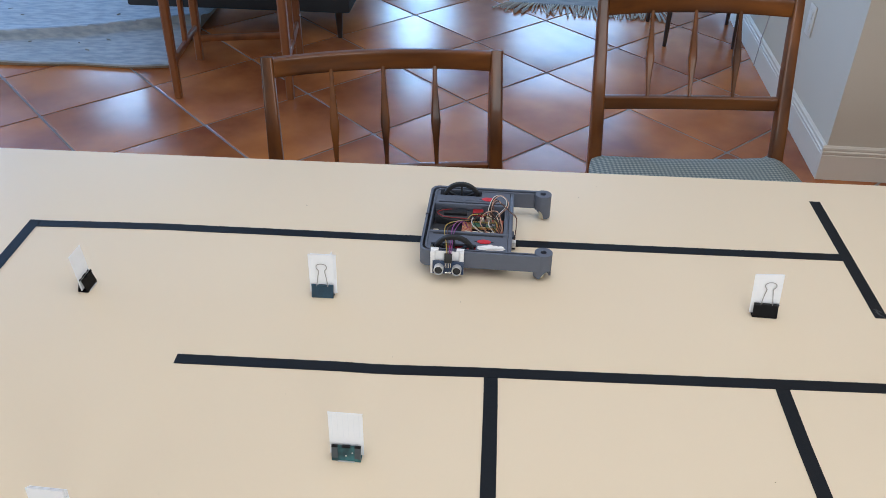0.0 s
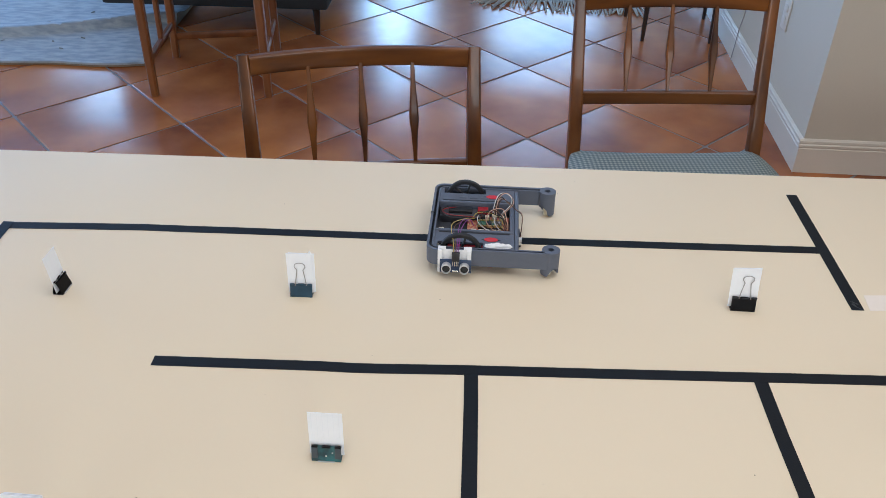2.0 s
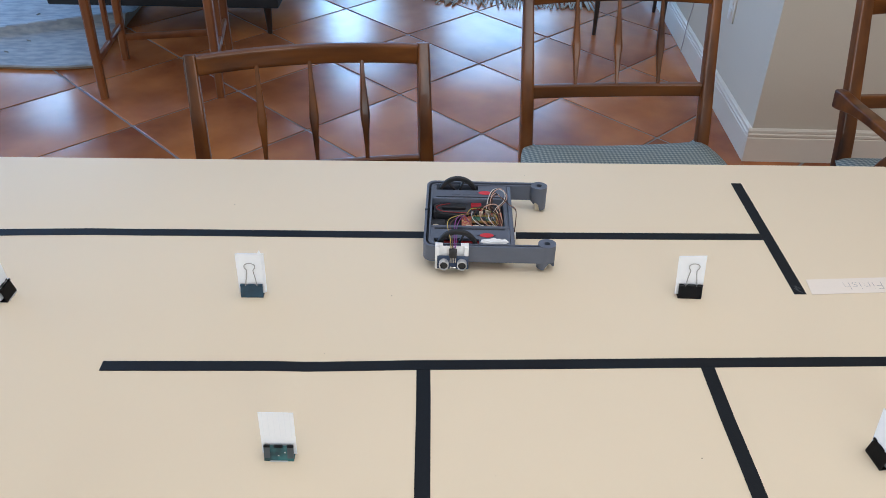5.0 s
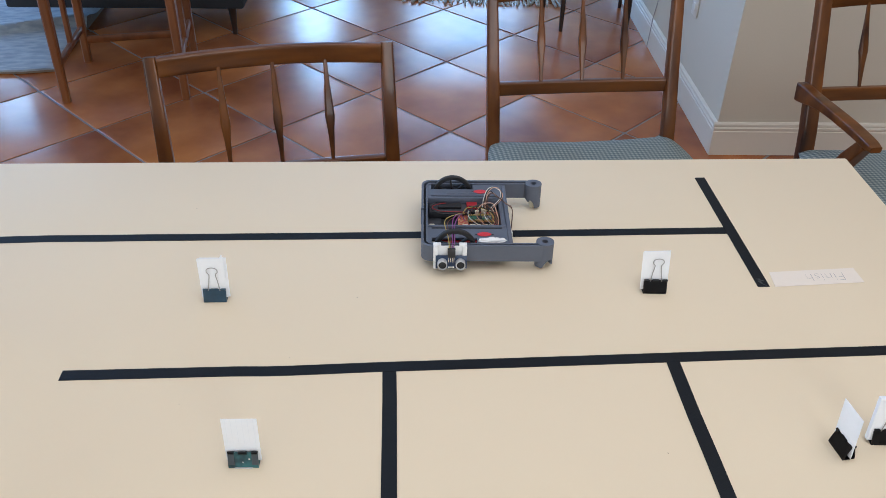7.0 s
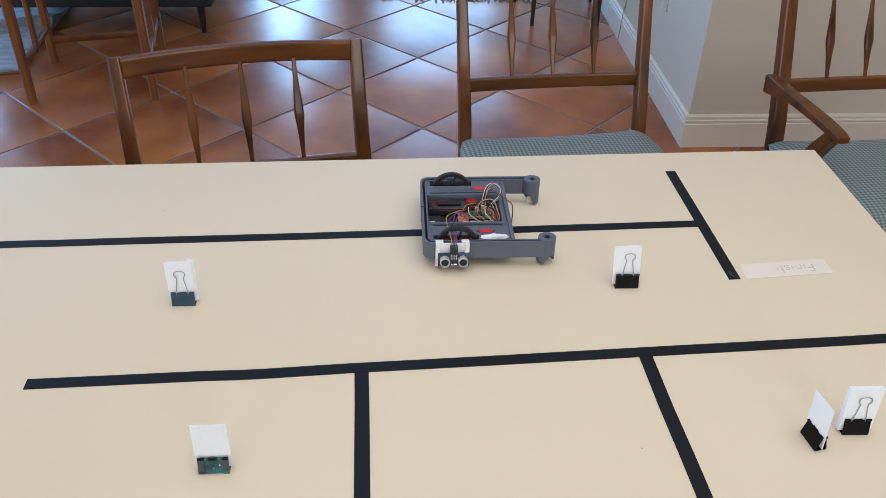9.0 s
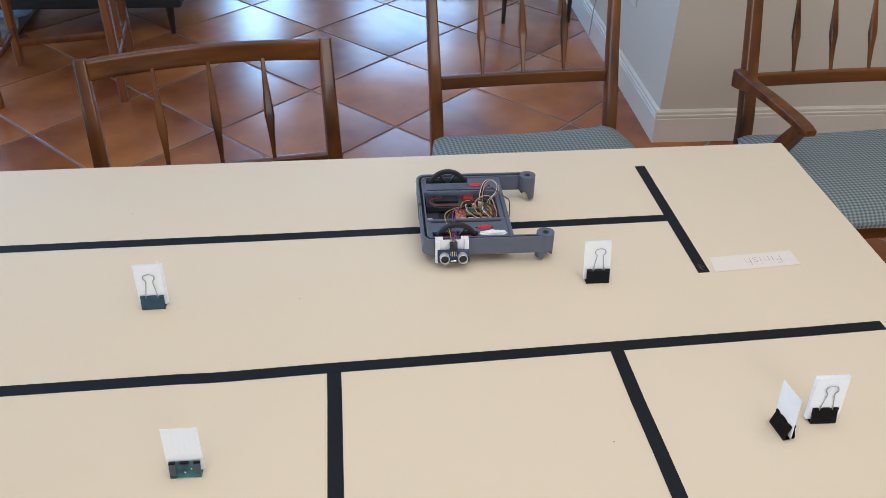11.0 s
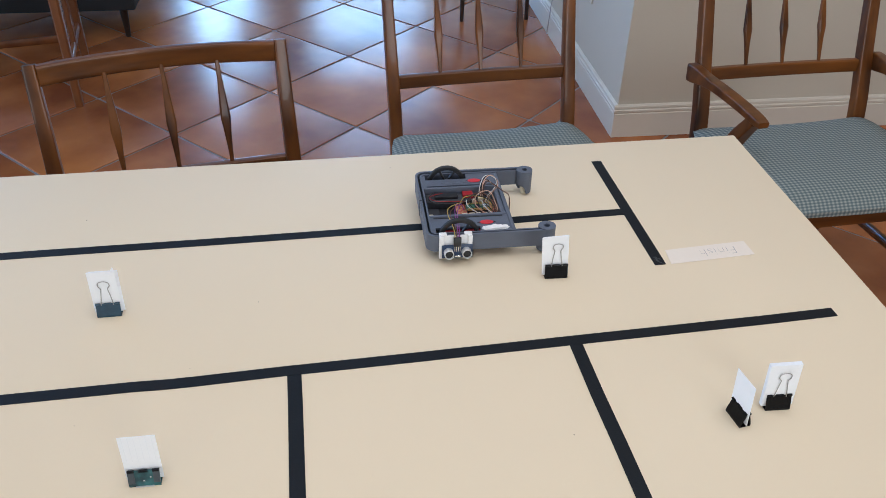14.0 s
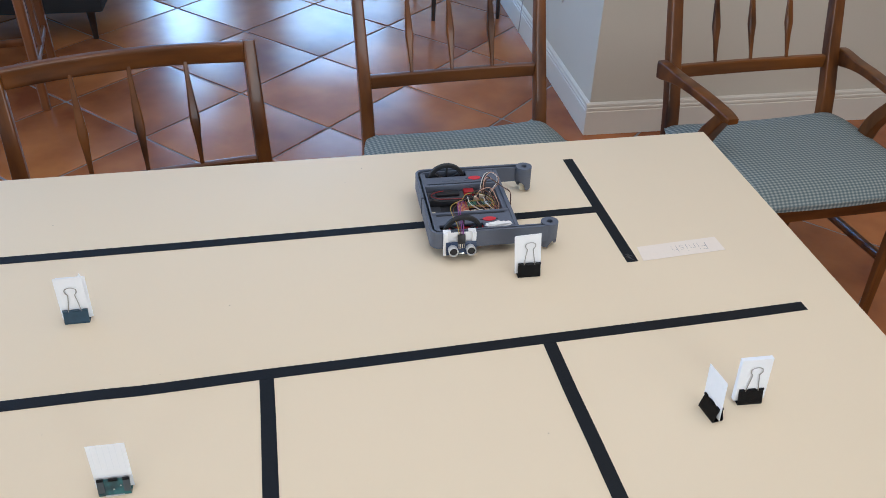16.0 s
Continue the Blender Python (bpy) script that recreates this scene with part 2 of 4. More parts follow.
# ---- mesh helpers ----
def mesh_of(name, bm, mat, smooth=True, recalc=True):
    if recalc:
        bmesh.ops.recalc_face_normals(bm, faces=bm.faces)
    data = bpy.data.meshes.new(name)
    bm.to_mesh(data)
    bm.free()
    for m in mat if isinstance(mat, (list, tuple)) else (mat,):
        data.materials.append(m)
    if smooth:
        for poly in data.polygons:
            poly.use_smooth = True
        data.set_sharp_from_angle(angle=radians(35))
    return data


def part(name, bm, mat, parent=None, label="", smooth=True):
    """One mesh object under a thing or under a part."""
    ob = new(name, mesh_of(name, bm, mat, smooth))
    if parent:
        ob.parent = parent
    return tagged(ob, label)


def thing(name, m, label, category, group="", kind=""):
    ob = new(name)
    ob.empty_display_size = 0.05
    ob.matrix_basis = m
    return tagged(ob, label, category, group, kind)


def box(bm, x0, x1, y0, y1, z0, z1, bevel=0.0, m=None, segments=2):
    made = bmesh.ops.create_cube(bm, size=1)["verts"]
    bmesh.ops.transform(bm, verts=made, matrix=Matrix.LocRotScale(((x0 + x1) / 2, (y0 + y1) / 2, (z0 + z1) / 2), None, (abs(x1 - x0), abs(y1 - y0), abs(z1 - z0))))
    if bevel:
        edges = list({e for v in made for e in v.link_edges})
        done = bmesh.ops.bevel(bm, geom=edges, offset=bevel, segments=segments, affect="EDGES", profile=0.5)
        made = list({v for f in done["faces"] for v in f.verts} | {v for v in made if v.is_valid})
        made = list({v for v0 in made for f in v0.link_faces for v in f.verts})
    if m is not None:
        bmesh.ops.transform(bm, verts=made, matrix=m)
    return bm


def boxed(x0, x1, y0, y1, z0, z1, bevel=0.0, m=None, segments=2):
    return box(bmesh.new(), x0, x1, y0, y1, z0, z1, bevel, m, segments)


def prism(bm, outline, z0, z1, m=None):
    """A closed outline in x and y, raised from z0 to z1."""
    low, high = [bm.verts.new((x, y, z0)) for x, y in outline], [bm.verts.new((x, y, z1)) for x, y in outline]
    n = len(outline)
    bm.faces.new(low[::-1]), bm.faces.new(high)
    for i in range(n):
        bm.faces.new((low[i], low[(i + 1) % n], high[(i + 1) % n], high[i]))
    if m is not None:
        bmesh.ops.transform(bm, verts=low + high, matrix=m)
    return bm


def rounded(x0, x1, y0, y1, radius, steps=5):
    out = []
    for cx, cy, a0 in ((x1 - radius, y1 - radius, 0), (x0 + radius, y1 - radius, 90), (x0 + radius, y0 + radius, 180), (x1 - radius, y0 + radius, 270)):
        out += [(cx + radius * math.cos(radians(a0 + 90 * i / steps)), cy + radius * math.sin(radians(a0 + 90 * i / steps))) for i in range(steps + 1)]
    return out


def ring_prism(bm, outer, inner, z0, z1):
    """A wall between two outlines with the same number of corners."""
    n = len(outer)
    rows = [[bm.verts.new((x, y, z)) for x, y in line] for line, z in ((outer, z0), (outer, z1), (inner, z1), (inner, z0))]
    for a in range(4):
        for i in range(n):
            bm.faces.new((rows[a][i], rows[a][(i + 1) % n], rows[(a + 1) % 4][(i + 1) % n], rows[(a + 1) % 4][i]))
    return bm


def lathe(bm, profile, m=None, steps=16, capped=True):
    """Rows of radius and height, turned round z."""
    rings = [[bm.verts.new((r * math.cos(2 * math.pi * i / steps), r * math.sin(2 * math.pi * i / steps), z)) for i in range(steps)] for r, z in profile]
    for a, b in zip(rings, rings[1:]):
        for i in range(steps):
            bm.faces.new((a[i], a[(i + 1) % steps], b[(i + 1) % steps], b[i]))
    if capped:
        bm.faces.new(rings[0][::-1]), bm.faces.new(rings[-1])
    if m is not None:
        bmesh.ops.transform(bm, verts=[v for r in rings for v in r], matrix=m)
    return bm


def sweep(bm, points, half_w, half_h, up=(0, 0, 1), c=0.62, bow=0.24):
    """A bar of oblong section along points; half_w and half_h may be lists."""
    pts = [Vector(p) for p in points]
    n = len(pts)
    ws, hs = (half_w if isinstance(half_w, (list, tuple)) else [half_w] * n), (half_h if isinstance(half_h, (list, tuple)) else [half_h] * n)
    rings = []
    for i, p in enumerate(pts):
        along = (pts[min(i + 1, n - 1)] - pts[max(i - 1, 0)]).normalized()
        side = along.cross(Vector(up)).normalized()
        top = side.cross(along).normalized()
        ring = []
        if c > 0.7:       # softly rounded section
            for a in np.linspace(0, 2 * math.pi, 25)[:-1] + math.pi / 24:
                ca, sa = math.cos(a), math.sin(a)
                ring.append(bm.verts.new(p + side * ws[i] * math.copysign(abs(ca) ** bow, ca) + top * hs[i] * math.copysign(abs(sa) ** bow, sa)))
        else:
            kw, kh = (1 - c) * ws[i], (1 - c) * hs[i]
            for a, b, da, db in ((1, 1, 0, kh), (1, 1, kw, 0), (-1, 1, kw, 0), (-1, 1, 0, kh), (-1, -1, 0, kh), (-1, -1, kw, 0), (1, -1, kw, 0), (1, -1, 0, kh)):
                ring.append(bm.verts.new(p + side * a * (ws[i] - da) + top * b * (hs[i] - db)))
        rings.append(ring)
    for a, b in zip(rings, rings[1:]):
        m = len(a)
        for i in range(m):
            bm.faces.new((a[i], a[(i + 1) % m], b[(i + 1) % m], b[i]))
    bm.faces.new(rings[0][::-1]), bm.faces.new(rings[-1])
    return bm


def smooth_path(points, per=6):
    """Catmull-Rom points through the given ones."""
    pts = [Vector(p) for p in points]
    pts = [2 * pts[0] - pts[1]] + pts + [2 * pts[-1] - pts[-2]]
    out = []
    for a, b, c, d in zip(pts, pts[1:], pts[2:], pts[3:]):
        for i in range(per):
            t = i / per
            out.append(0.5 * (2 * b + (c - a) * t + (2 * a - 5 * b + 4 * c - d) * t * t + (3 * b - a - 3 * c + d) * t ** 3))
    return out + [pts[-2]]


def tube(bm, points, radius, sides=6, per=5):
    line = smooth_path(points, per)
    rings = []
    side = None
    for i, p in enumerate(line):
        along = (line[min(i + 1, len(line) - 1)] - line[max(i - 1, 0)]).normalized()
        if side is None:
            side = along.orthogonal().normalized()
        side = (side - along * side.dot(along)).normalized()
        other = along.cross(side)
        rings.append([bm.verts.new(p + radius * (math.cos(2 * math.pi * k / sides) * side + math.sin(2 * math.pi * k / sides) * other)) for k in range(sides)])
    for a, b in zip(rings, rings[1:]):
        for k in range(sides):
            bm.faces.new((a[k], a[(k + 1) % sides], b[(k + 1) % sides], b[k]))
    bm.faces.new(rings[0][::-1]), bm.faces.new(rings[-1])
    return bm


# ---- the room ----
def structure(name, bm, mat, label, m=None, smooth=False):
    ob = part(name, bm, mat, None, label, smooth)
    if m is not None:
        ob.matrix_basis = m
    return tagged(ob, kind="structure", category=name.split("_")[0])


def wall_with_openings(x0, x1, y0, y1, openings):
    """A wall along x with openings of (middle, width, sill, head) right through it."""
    bm = bmesh.new()
    at = x0
    for mid, wide, sill, head in sorted(openings):
        box(bm, at, mid - wide / 2, y0, y1, 0, ROOM_H)
        if sill > 0.01:
            box(bm, mid - wide / 2, mid + wide / 2, y0, y1, 0, sill)
        box(bm, mid - wide / 2, mid + wide / 2, y0, y1, head, ROOM_H)
        at = mid + wide / 2
    box(bm, at, x1, y0, y1, 0, ROOM_H)
    return bm


cx, cy = (ROOM.inverted() @ Vector((*CORNER, 0)))[:2]
TILE, TILE_TURN, TILE_ORIGIN = 0.4666, 42.84, (0.2187, 2.0668)
structure("ground_slab", boxed(LEFT_X - 0.3, RIGHT_X + 0.3, BACK_Y - 0.3, FAR_Y + 0.3, -0.2, -0.02), GROUT, "concrete slab under the tiled floor", ROOM)
floor = structure("floor", boxed(LEFT_X - 0.1, RIGHT_X + 0.1, BACK_Y - 0.1, FAR_Y + 0.1, -0.018, -0.0035), GROUT, "terracotta tile floor laid diagonally with dark grout", ROOM)
structure("wall_corner_block", boxed(cx, RIGHT_X + 0.2, cy, FAR_Y + 0.2, 0, ROOM_H), WALL_PAINT, "white painted wall with an outer corner", ROOM)
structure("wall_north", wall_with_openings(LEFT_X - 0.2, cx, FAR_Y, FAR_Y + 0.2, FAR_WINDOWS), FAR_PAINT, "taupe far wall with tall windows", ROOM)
structure("wall_south", wall_with_openings(LEFT_X - 0.2, RIGHT_X + 0.2, BACK_Y - 0.2, BACK_Y, BACK_WINDOWS), WALL_PAINT, "white wall with windows behind the table", ROOM)
structure("wall_west", wall_with_openings(BACK_Y, FAR_Y, 0, 0.2, WEST_WINDOWS), WALL_PAINT, "white side wall with a broad window", ROOM @ pose(LEFT_X, 0, 0, 0, 0, 90))
structure("wall_east", boxed(RIGHT_X, RIGHT_X + 0.2, BACK_Y, cy, 0, ROOM_H), WALL_PAINT, "plain white side wall", ROOM)
sx, sy, sw, sd = OVERHEAD_FILL
bm = bmesh.new()
box(bm, LEFT_X - 0.2, sx - sw / 2, BACK_Y - 0.2, FAR_Y + 0.2, ROOM_H, ROOM_H + 0.12)
box(bm, sx + sw / 2, RIGHT_X + 0.2, BACK_Y - 0.2, FAR_Y + 0.2, ROOM_H, ROOM_H + 0.12)
box(bm, sx - sw / 2, sx + sw / 2, BACK_Y - 0.2, sy - sd / 2, ROOM_H, ROOM_H + 0.12)
box(bm, sx - sw / 2, sx + sw / 2, sy + sd / 2, FAR_Y + 0.2, ROOM_H, ROOM_H + 0.12)
structure("ceiling", bm, CEILING_PAINT, "plain white ceiling with an opening for the added overhead light", ROOM)


def baseboard(name, length, m):
    """A moulded skirting: a plain board with two beads and a sloped cap; it runs along x and stands out to -y."""
    bm = bmesh.new()
    profile = [(0, 0), (-0.015, 0), (-0.015, 0.098), (-0.012, 0.101), (-0.0145, 0.106), (-0.0145, 0.113), (-0.010, 0.117), (-0.0115, 0.121), (-0.0105, 0.128), (-0.004, 0.133), (0, 0.134)]
    ends = [[bm.verts.new((x, y, z * 0.94)) for y, z in profile] for x in (0, length)]
    n = len(profile)
    for i in range(n):
        bm.faces.new((ends[0][i], ends[0][(i + 1) % n], ends[1][(i + 1) % n], ends[1][i]))
    bm.faces.new(ends[0]), bm.faces.new(ends[1][::-1])
    return structure(name, bm, TRIM_PAINT, "white moulded skirting board along the wall", m)


baseboard("baseboard_front", RIGHT_X - cx + 0.0145, ROOM @ pose(cx - 0.0145, cy, 0))
baseboard("baseboard_side", FAR_Y - cy, ROOM @ pose(cx, FAR_Y, 0, 0, 0, -90))

# the last entry frames the added west window
WINDOWS = [(w, pose(w[0], FAR_Y + 0.1, 0, 90)) for w in FAR_WINDOWS] + [(w, pose(w[0], BACK_Y - 0.1, 0, 90)) for w in BACK_WINDOWS] + [(w, pose(LEFT_X - 0.1, w[0], 0, 90, 0, 90)) for w in WEST_WINDOWS]
for i, ((wx, ww, z0, z1), place) in enumerate(WINDOWS):
    win = structure(f"window_{i + 1}", ring_prism(bmesh.new(), [(-ww / 2, z0), (ww / 2, z0), (ww / 2, z1), (-ww / 2, z1)], [(-ww / 2 + 0.05, z0 + 0.05), (ww / 2 - 0.05, z0 + 0.05), (ww / 2 - 0.05, z1 - 0.05), (-ww / 2 + 0.05, z1 - 0.05)], -0.03, 0.03), WINDOW_WHITE, "white framed window letting in daylight", ROOM @ place)


# ---- table ----
def build_table():
    """The laminate table; its far edge and end are turned a little against the tape lines."""
    m = pose(0.810, 0.5105, 0, 0, 0, -0.85)
    skew = Matrix(((1, 0.013, 0, 0), (0, 1, 0, 0), (0, 0, 1, 0), (0, 0, 0, 1)))   # the end is sheared to fit the camera's view
    table = thing("table", m, "long cream laminate table marked with black tape", "table")
    long, deep = 2.35, 0.98
    part("tabletop", boxed(-long, 0, -deep, 0, TABLE_Z - 0.032, TABLE_Z, 0.003, skew), LAMINATE, table)
    part("apron", ring_prism(bmesh.new(), [(-long + 0.08, -deep + 0.08), (-0.08, -deep + 0.08), (-0.08, -0.08), (-long + 0.08, -0.08)],
                             [(-long + 0.10, -deep + 0.10), (-0.10, -deep + 0.10), (-0.10, -0.10), (-long + 0.10, -0.10)], TABLE_Z - 0.11, TABLE_Z - 0.033), WALNUT_RAIL, table)
    for x in (-long + 0.12, -0.12):
        for y in (-deep + 0.12, -0.12):
            part("leg", lathe(bmesh.new(), [(0.016, 0.0), (0.028, TABLE_Z - 0.12), (0.028, TABLE_Z - 0.034)], pose(x, y, 0)), WALNUT, table)


build_table()
TAPE_W = 0.0172


def tape_strip(points, label, lift=0.0):
    """A strip of tape along points on the table, cut square at its ends."""
    bm = bmesh.new()
    pts = [Vector((x, y)) for x, y in points]
    rows = []
    for i, p in enumerate(pts):
        d = (pts[min(i + 1, len(pts) - 1)] - pts[max(i - 1, 0)]).normalized()
        n = Vector((-d.y, d.x)) * TAPE_W / 2
        rows.append([bm.verts.new((*(p + s * n), TABLE_Z + z + lift)) for s, z in ((1, 0.0002), (1, 0.0007), (-1, 0.0007), (-1, 0.0002))])
    for a, b in zip(rows, rows[1:]):
        for i in range(4):
            bm.faces.new((a[i], a[(i + 1) % 4], b[(i + 1) % 4], b[i]))
    bm.faces.new(rows[0]), bm.faces.new(rows[-1][::-1])
    ob = part("tape_strip", bm, TAPE, None, label, smooth=False)
    return tagged(ob, category="tape", group="tape lines on the table")


tape_strip([(-0.7225, 0.2955), (-0.60, 0.2985), (-0.51, 0.3000), (-0.44, 0.2985), (-0.37, 0.2980), (-0.10, 0.2935), (0.20, 0.2905), (0.5148, 0.2885)], "long straight black tape line that the robot follows")
tape_strip([(-0.7235, 0.3045), (-0.7245, 0.19), (-0.730, -0.30)], "black tape line that turns the corner towards the table's front", 0.0005)
tape_strip([(0.5240, 0.4485), (0.5236, 0.2975), (0.5230, 0.1465)], "short black tape cross bar at the finish, scuffed at one end")
tape_strip([(-0.4045, 0.0045), (-0.28, 0.0040), (-0.195, 0.0037), (-0.155, 0.0022), (-0.125, 0.0023), (-0.019, 0.0045), (0.15, 0.0055), (0.26, 0.0066), (0.40, 0.0080), (0.6135, 0.0095), (0.7185, 0.0115)], "long black tape line with a slight bend, parallel to the first")
tape_strip([(-0.0060, -0.0045), (-0.0060, -0.053), (-0.0075, -0.1865), (-0.009, -0.44)], "black tape bar that runs to the table's front")
tape_strip([(0.3505, -0.0012), (0.3500, -0.09), (0.3510, -0.1635), (0.352, -0.43)], "second black tape bar that runs to the table's front")
bm, rng = bmesh.new(), random.Random(12)
for k in range(9):
    u, v, l, w = rng.uniform(0.5186, 0.5268), rng.uniform(0.149, 0.170), rng.uniform(0.002, 0.006), rng.uniform(0.0004, 0.0011)
    prism(bm, [(-l, -w * 0.3), (-l * 0.3, -w), (l * 0.6, -w * 0.7), (l, w * 0.2), (l * 0.2, w), (-l * 0.5, w * 0.6)], TABLE_Z + 0.0008, TABLE_Z + 0.0009 + 0.00004 * k, pose(u, v, 0, 0, 0, rng.uniform(95, 140)))
scuff = part("tape_scuff", bm, SCUFF, None, "pale scratches worn into the end of the tape bar", smooth=False)
tagged(scuff, category="scuff")


def build_finish_label():
    label = thing("finish_label", pose(0.6055, 0.1660, TABLE_Z, 0, 0, 2.0), "whitish paper strip with the pencilled word Finish", "label")
    part("strip", prism(bmesh.new(), [(-0.067, -0.018), (0.066, -0.0165), (0.066, 0.0175), (-0.062, 0.016)], 0.0003, 0.0008), FILM_STRIP, label, smooth=False)
    curve = bpy.data.curves.new("lettering", "FONT")
    curve.body, curve.size, curve.extrude, curve.align_x, curve.align_y = "Finish", 0.0265, 0.0001, "CENTER", "CENTER"
    curve.offset, curve.space_character, curve.shear = -0.00085, 1.0, 0.10
    curve.materials.append(INK)
    text = new("lettering", curve)
    text.parent, text.matrix_basis = label, pose(0.016, 0.0, 0.0011, 0, 0, 180)
    tagged(text, "thin grey pencilled word")


build_finish_label()


# ---- binder clips with cards ----
def build_clip(name, x, y, turn, label, enamel, card_w=0.038, card_h=0.056, sheets=3, front=1, lean=-3.0, tilt=0.0, lined=False, tabs=False, torn=False, slide=0.0, wide=0.0325, back=1, high=0.0198):
    """A binder clip that stands on its spine and holds cards upright. front: the side (-y) shows its wire handle if 1."""
    clip = thing(name, pose(x, y, TABLE_Z, 0, 0, turn), label, "binder clip", "clips with cards on the table")
    half, deep, sheet = wide / 2, 0.0072, 0.0006
    stack = (sheets - 1) / 2 * (0.0009 if sheets < 5 else 0.0007)
    bm = bmesh.new()
    # spine, and two leaves that lean together
    outer = [(-deep, 0.0), (deep, 0.0), (deep, 0.003), (0.0022, high), (0.0010, high), (deep - 0.0016, 0.0032), (deep - 0.0016, 0.0012), (-deep + 0.0016, 0.0012), (-deep + 0.0016, 0.0032), (-0.0010, high), (-0.0022, high), (-deep, 0.003)]
    prism(bm, outer, -half, half, Matrix(((0, 0, 1, 0), (1, 0, 0, 0), (0, 1, 0, 0.0001), (0, 0, 0, 1))))
    body = part("clip_body", bm, enamel, clip, smooth=False)
    for side in (-1, 1):
        bm = bmesh.new()
        for a, b in ((-half, -0.0095), (-0.0045, 0.0045), (0.0095, half)):
            lathe(bm, [(0.0017, a), (0.0017, b)], pose(0, side * 0.0024, high, 0, 90, 0), 8)
        part("rolled_lip", bm, CLIP_BLACK if tabs else enamel, body)
    for side in (-1, 1):
        if side == 1 and not back:
            continue
        bm = bmesh.new()
        up = [(-0.0078, 0.0), (-0.0073, 0.004), (-0.0059, 0.014), (-0.0043, 0.025), (-0.0047, 0.0275), (-0.0072, 0.0315), (-0.0060, 0.0365), (0.0, 0.0386)]
        line = up + [(-a, b) for a, b in up[-2::-1]]
        if side == -1 and front:
            tube(bm, [(a, -0.0034 + (0.0024 - stack) * min(1, b / 0.012) - math.tan(radians(lean)) * b, high - 0.001 + b * 0.92) for a, b in line], 0.0006, 6, 4)
        elif side == -1:
            box(bm, -0.0095, 0.0095, -deep - 0.0016, -deep - 0.0002, 0.0003, 0.0014)
        else:
            tube(bm, [(a, 0.0030 + b * 0.2, high + b * 0.9) for a, b in line], 0.00055, 6, 4)
        part("wire_handle", bm, CLIP_WIRE if front or side == 1 else ALLOY, clip, "bent steel wire handle")
    if tabs:
        for sx in (-1, 1):
            # painted glints: pale specks on the leaf, grey strips at its sides
            part("chip", boxed(sx * 0.0035 + 0.0026, sx * 0.0035 + 0.0042, -deep + 0.0002, -deep + 0.0007, 0.0075 + 0.002 * sx, 0.0091 + 0.002 * sx, 0.0002, pose(0, -0.0012, 0, -15)), ALLOY, body, "pale speck painted as a glint on the enamel")
            part("side_glint", boxed(sx * half - 0.0068 * (sx > 0), sx * half + 0.0068 * (sx < 0), -deep + 0.0002, -deep + 0.0008, 0.003, 0.0172, 0, pose(0, -0.0012, 0, -15)), CLIP_GLINT, body, "grey strip painted as a glint along the clip's side")
    for i in range(sheets):
        bm = bmesh.new()
        w, dz = card_w / 2, card_h
        off = (i - (sheets - 1) / 2) * (0.0009 if sheets < 5 else 0.0007)
        outline = [(-w, 0.004), (w, 0.004), (w, 0.004 + dz * 0.5), (w, 0.019 + dz), (0.2 * w, 0.019 + dz), (-w, 0.019 + dz), (-w, 0.004 + dz * 0.5)]
        if torn and i == 1:
            outline = [(-w + 0.001, 0.004), (w - 0.002, 0.004), (w - 0.002, 0.02 + dz), (w - 0.004, 0.0245 + dz), (w - 0.007, 0.0195 + dz), (-w - 0.001, 0.0190 + dz), (-w - 0.0005, 0.016 + dz)]
        shift = pose(slide + (0.0012 * i if 1 < sheets < 5 else 0), off, 0, lean - (0.35 * i if sheets < 5 else 0), tilt + (0.3 * i if sheets < 5 else 0), 0)
        prism(bm, outline, -sheet / 2, sheet / 2, shift @ Matrix(((1, 0, 0, 0), (0, 0, -1, 0), (0, 1, 0, 0), (0, 0, 0, 1))))
        card = part("card", bm, PAPER, clip, "white paper card", smooth=False)
        if lined and i == 0:
            bm = bmesh.new()
            for k in range(6):
                xx = -w + (k + 0.7) * card_w / 6.4
                box(bm, xx - 0.00025, xx + 0.00025, -sheet / 2 - 0.0002, -sheet / 2 - 0.0001, 0.03, 0.018 + dz, 0, shift)
            part("rules", bm, RULES, card, "faint printed rules", smooth=False)
    return clip


build_clip("binder_clip", -0.2405, 0.147, -1, "blue-black binder clip holding a stack of white note sheets", CLIP_BLUE, high=0.0182, card_w=0.0350, card_h=0.0472, sheets=3, torn=True, slide=-0.0005, wide=0.0305)
build_clip("binder_clip", 0.3635, 0.144, -3, "black binder clip holding a leaning white card beside the tape line", CLIP_BLACK, card_w=0.0365, card_h=0.0465, sheets=2, slide=-0.001, tilt=-3.5)
build_clip("binder_clip", -0.1640, -0.1400, -2, "black binder clip with green reflection painted in, holding a lined white card", CLIP_GREEN, high=0.0186, card_h=0.0460, sheets=1, front=0, lined=True, tabs=True)
build_clip("binder_clip", -0.5740, 0.1425, 86, "black binder clip seen nearly edge on, holding a white card", CLIP_BLACK, card_h=0.042, card_w=0.031, wide=0.0265, sheets=1, lean=-5, front=0, back=0)
build_clip("binder_clip", 0.5530, -0.1385, -4, "black binder clip holding a thick stack of white cards", CLIP_BLACK, card_h=0.046, card_w=0.038, wide=0.0300, sheets=8, slide=0.0, tilt=-1.0)
build_clip("binder_clip", 0.5005, -0.1500, 97, "black binder clip holding a white card edge on beside the stack", CLIP_BLACK, card_h=0.046, card_w=0.0345, wide=0.0290, sheets=1, front=0, lean=-4, back=0)
build_clip("binder_clip", -0.4370, -0.262, -3, "binder clip with white cards near the table's front", CLIP_BLACK, card_h=0.050, sheets=3)

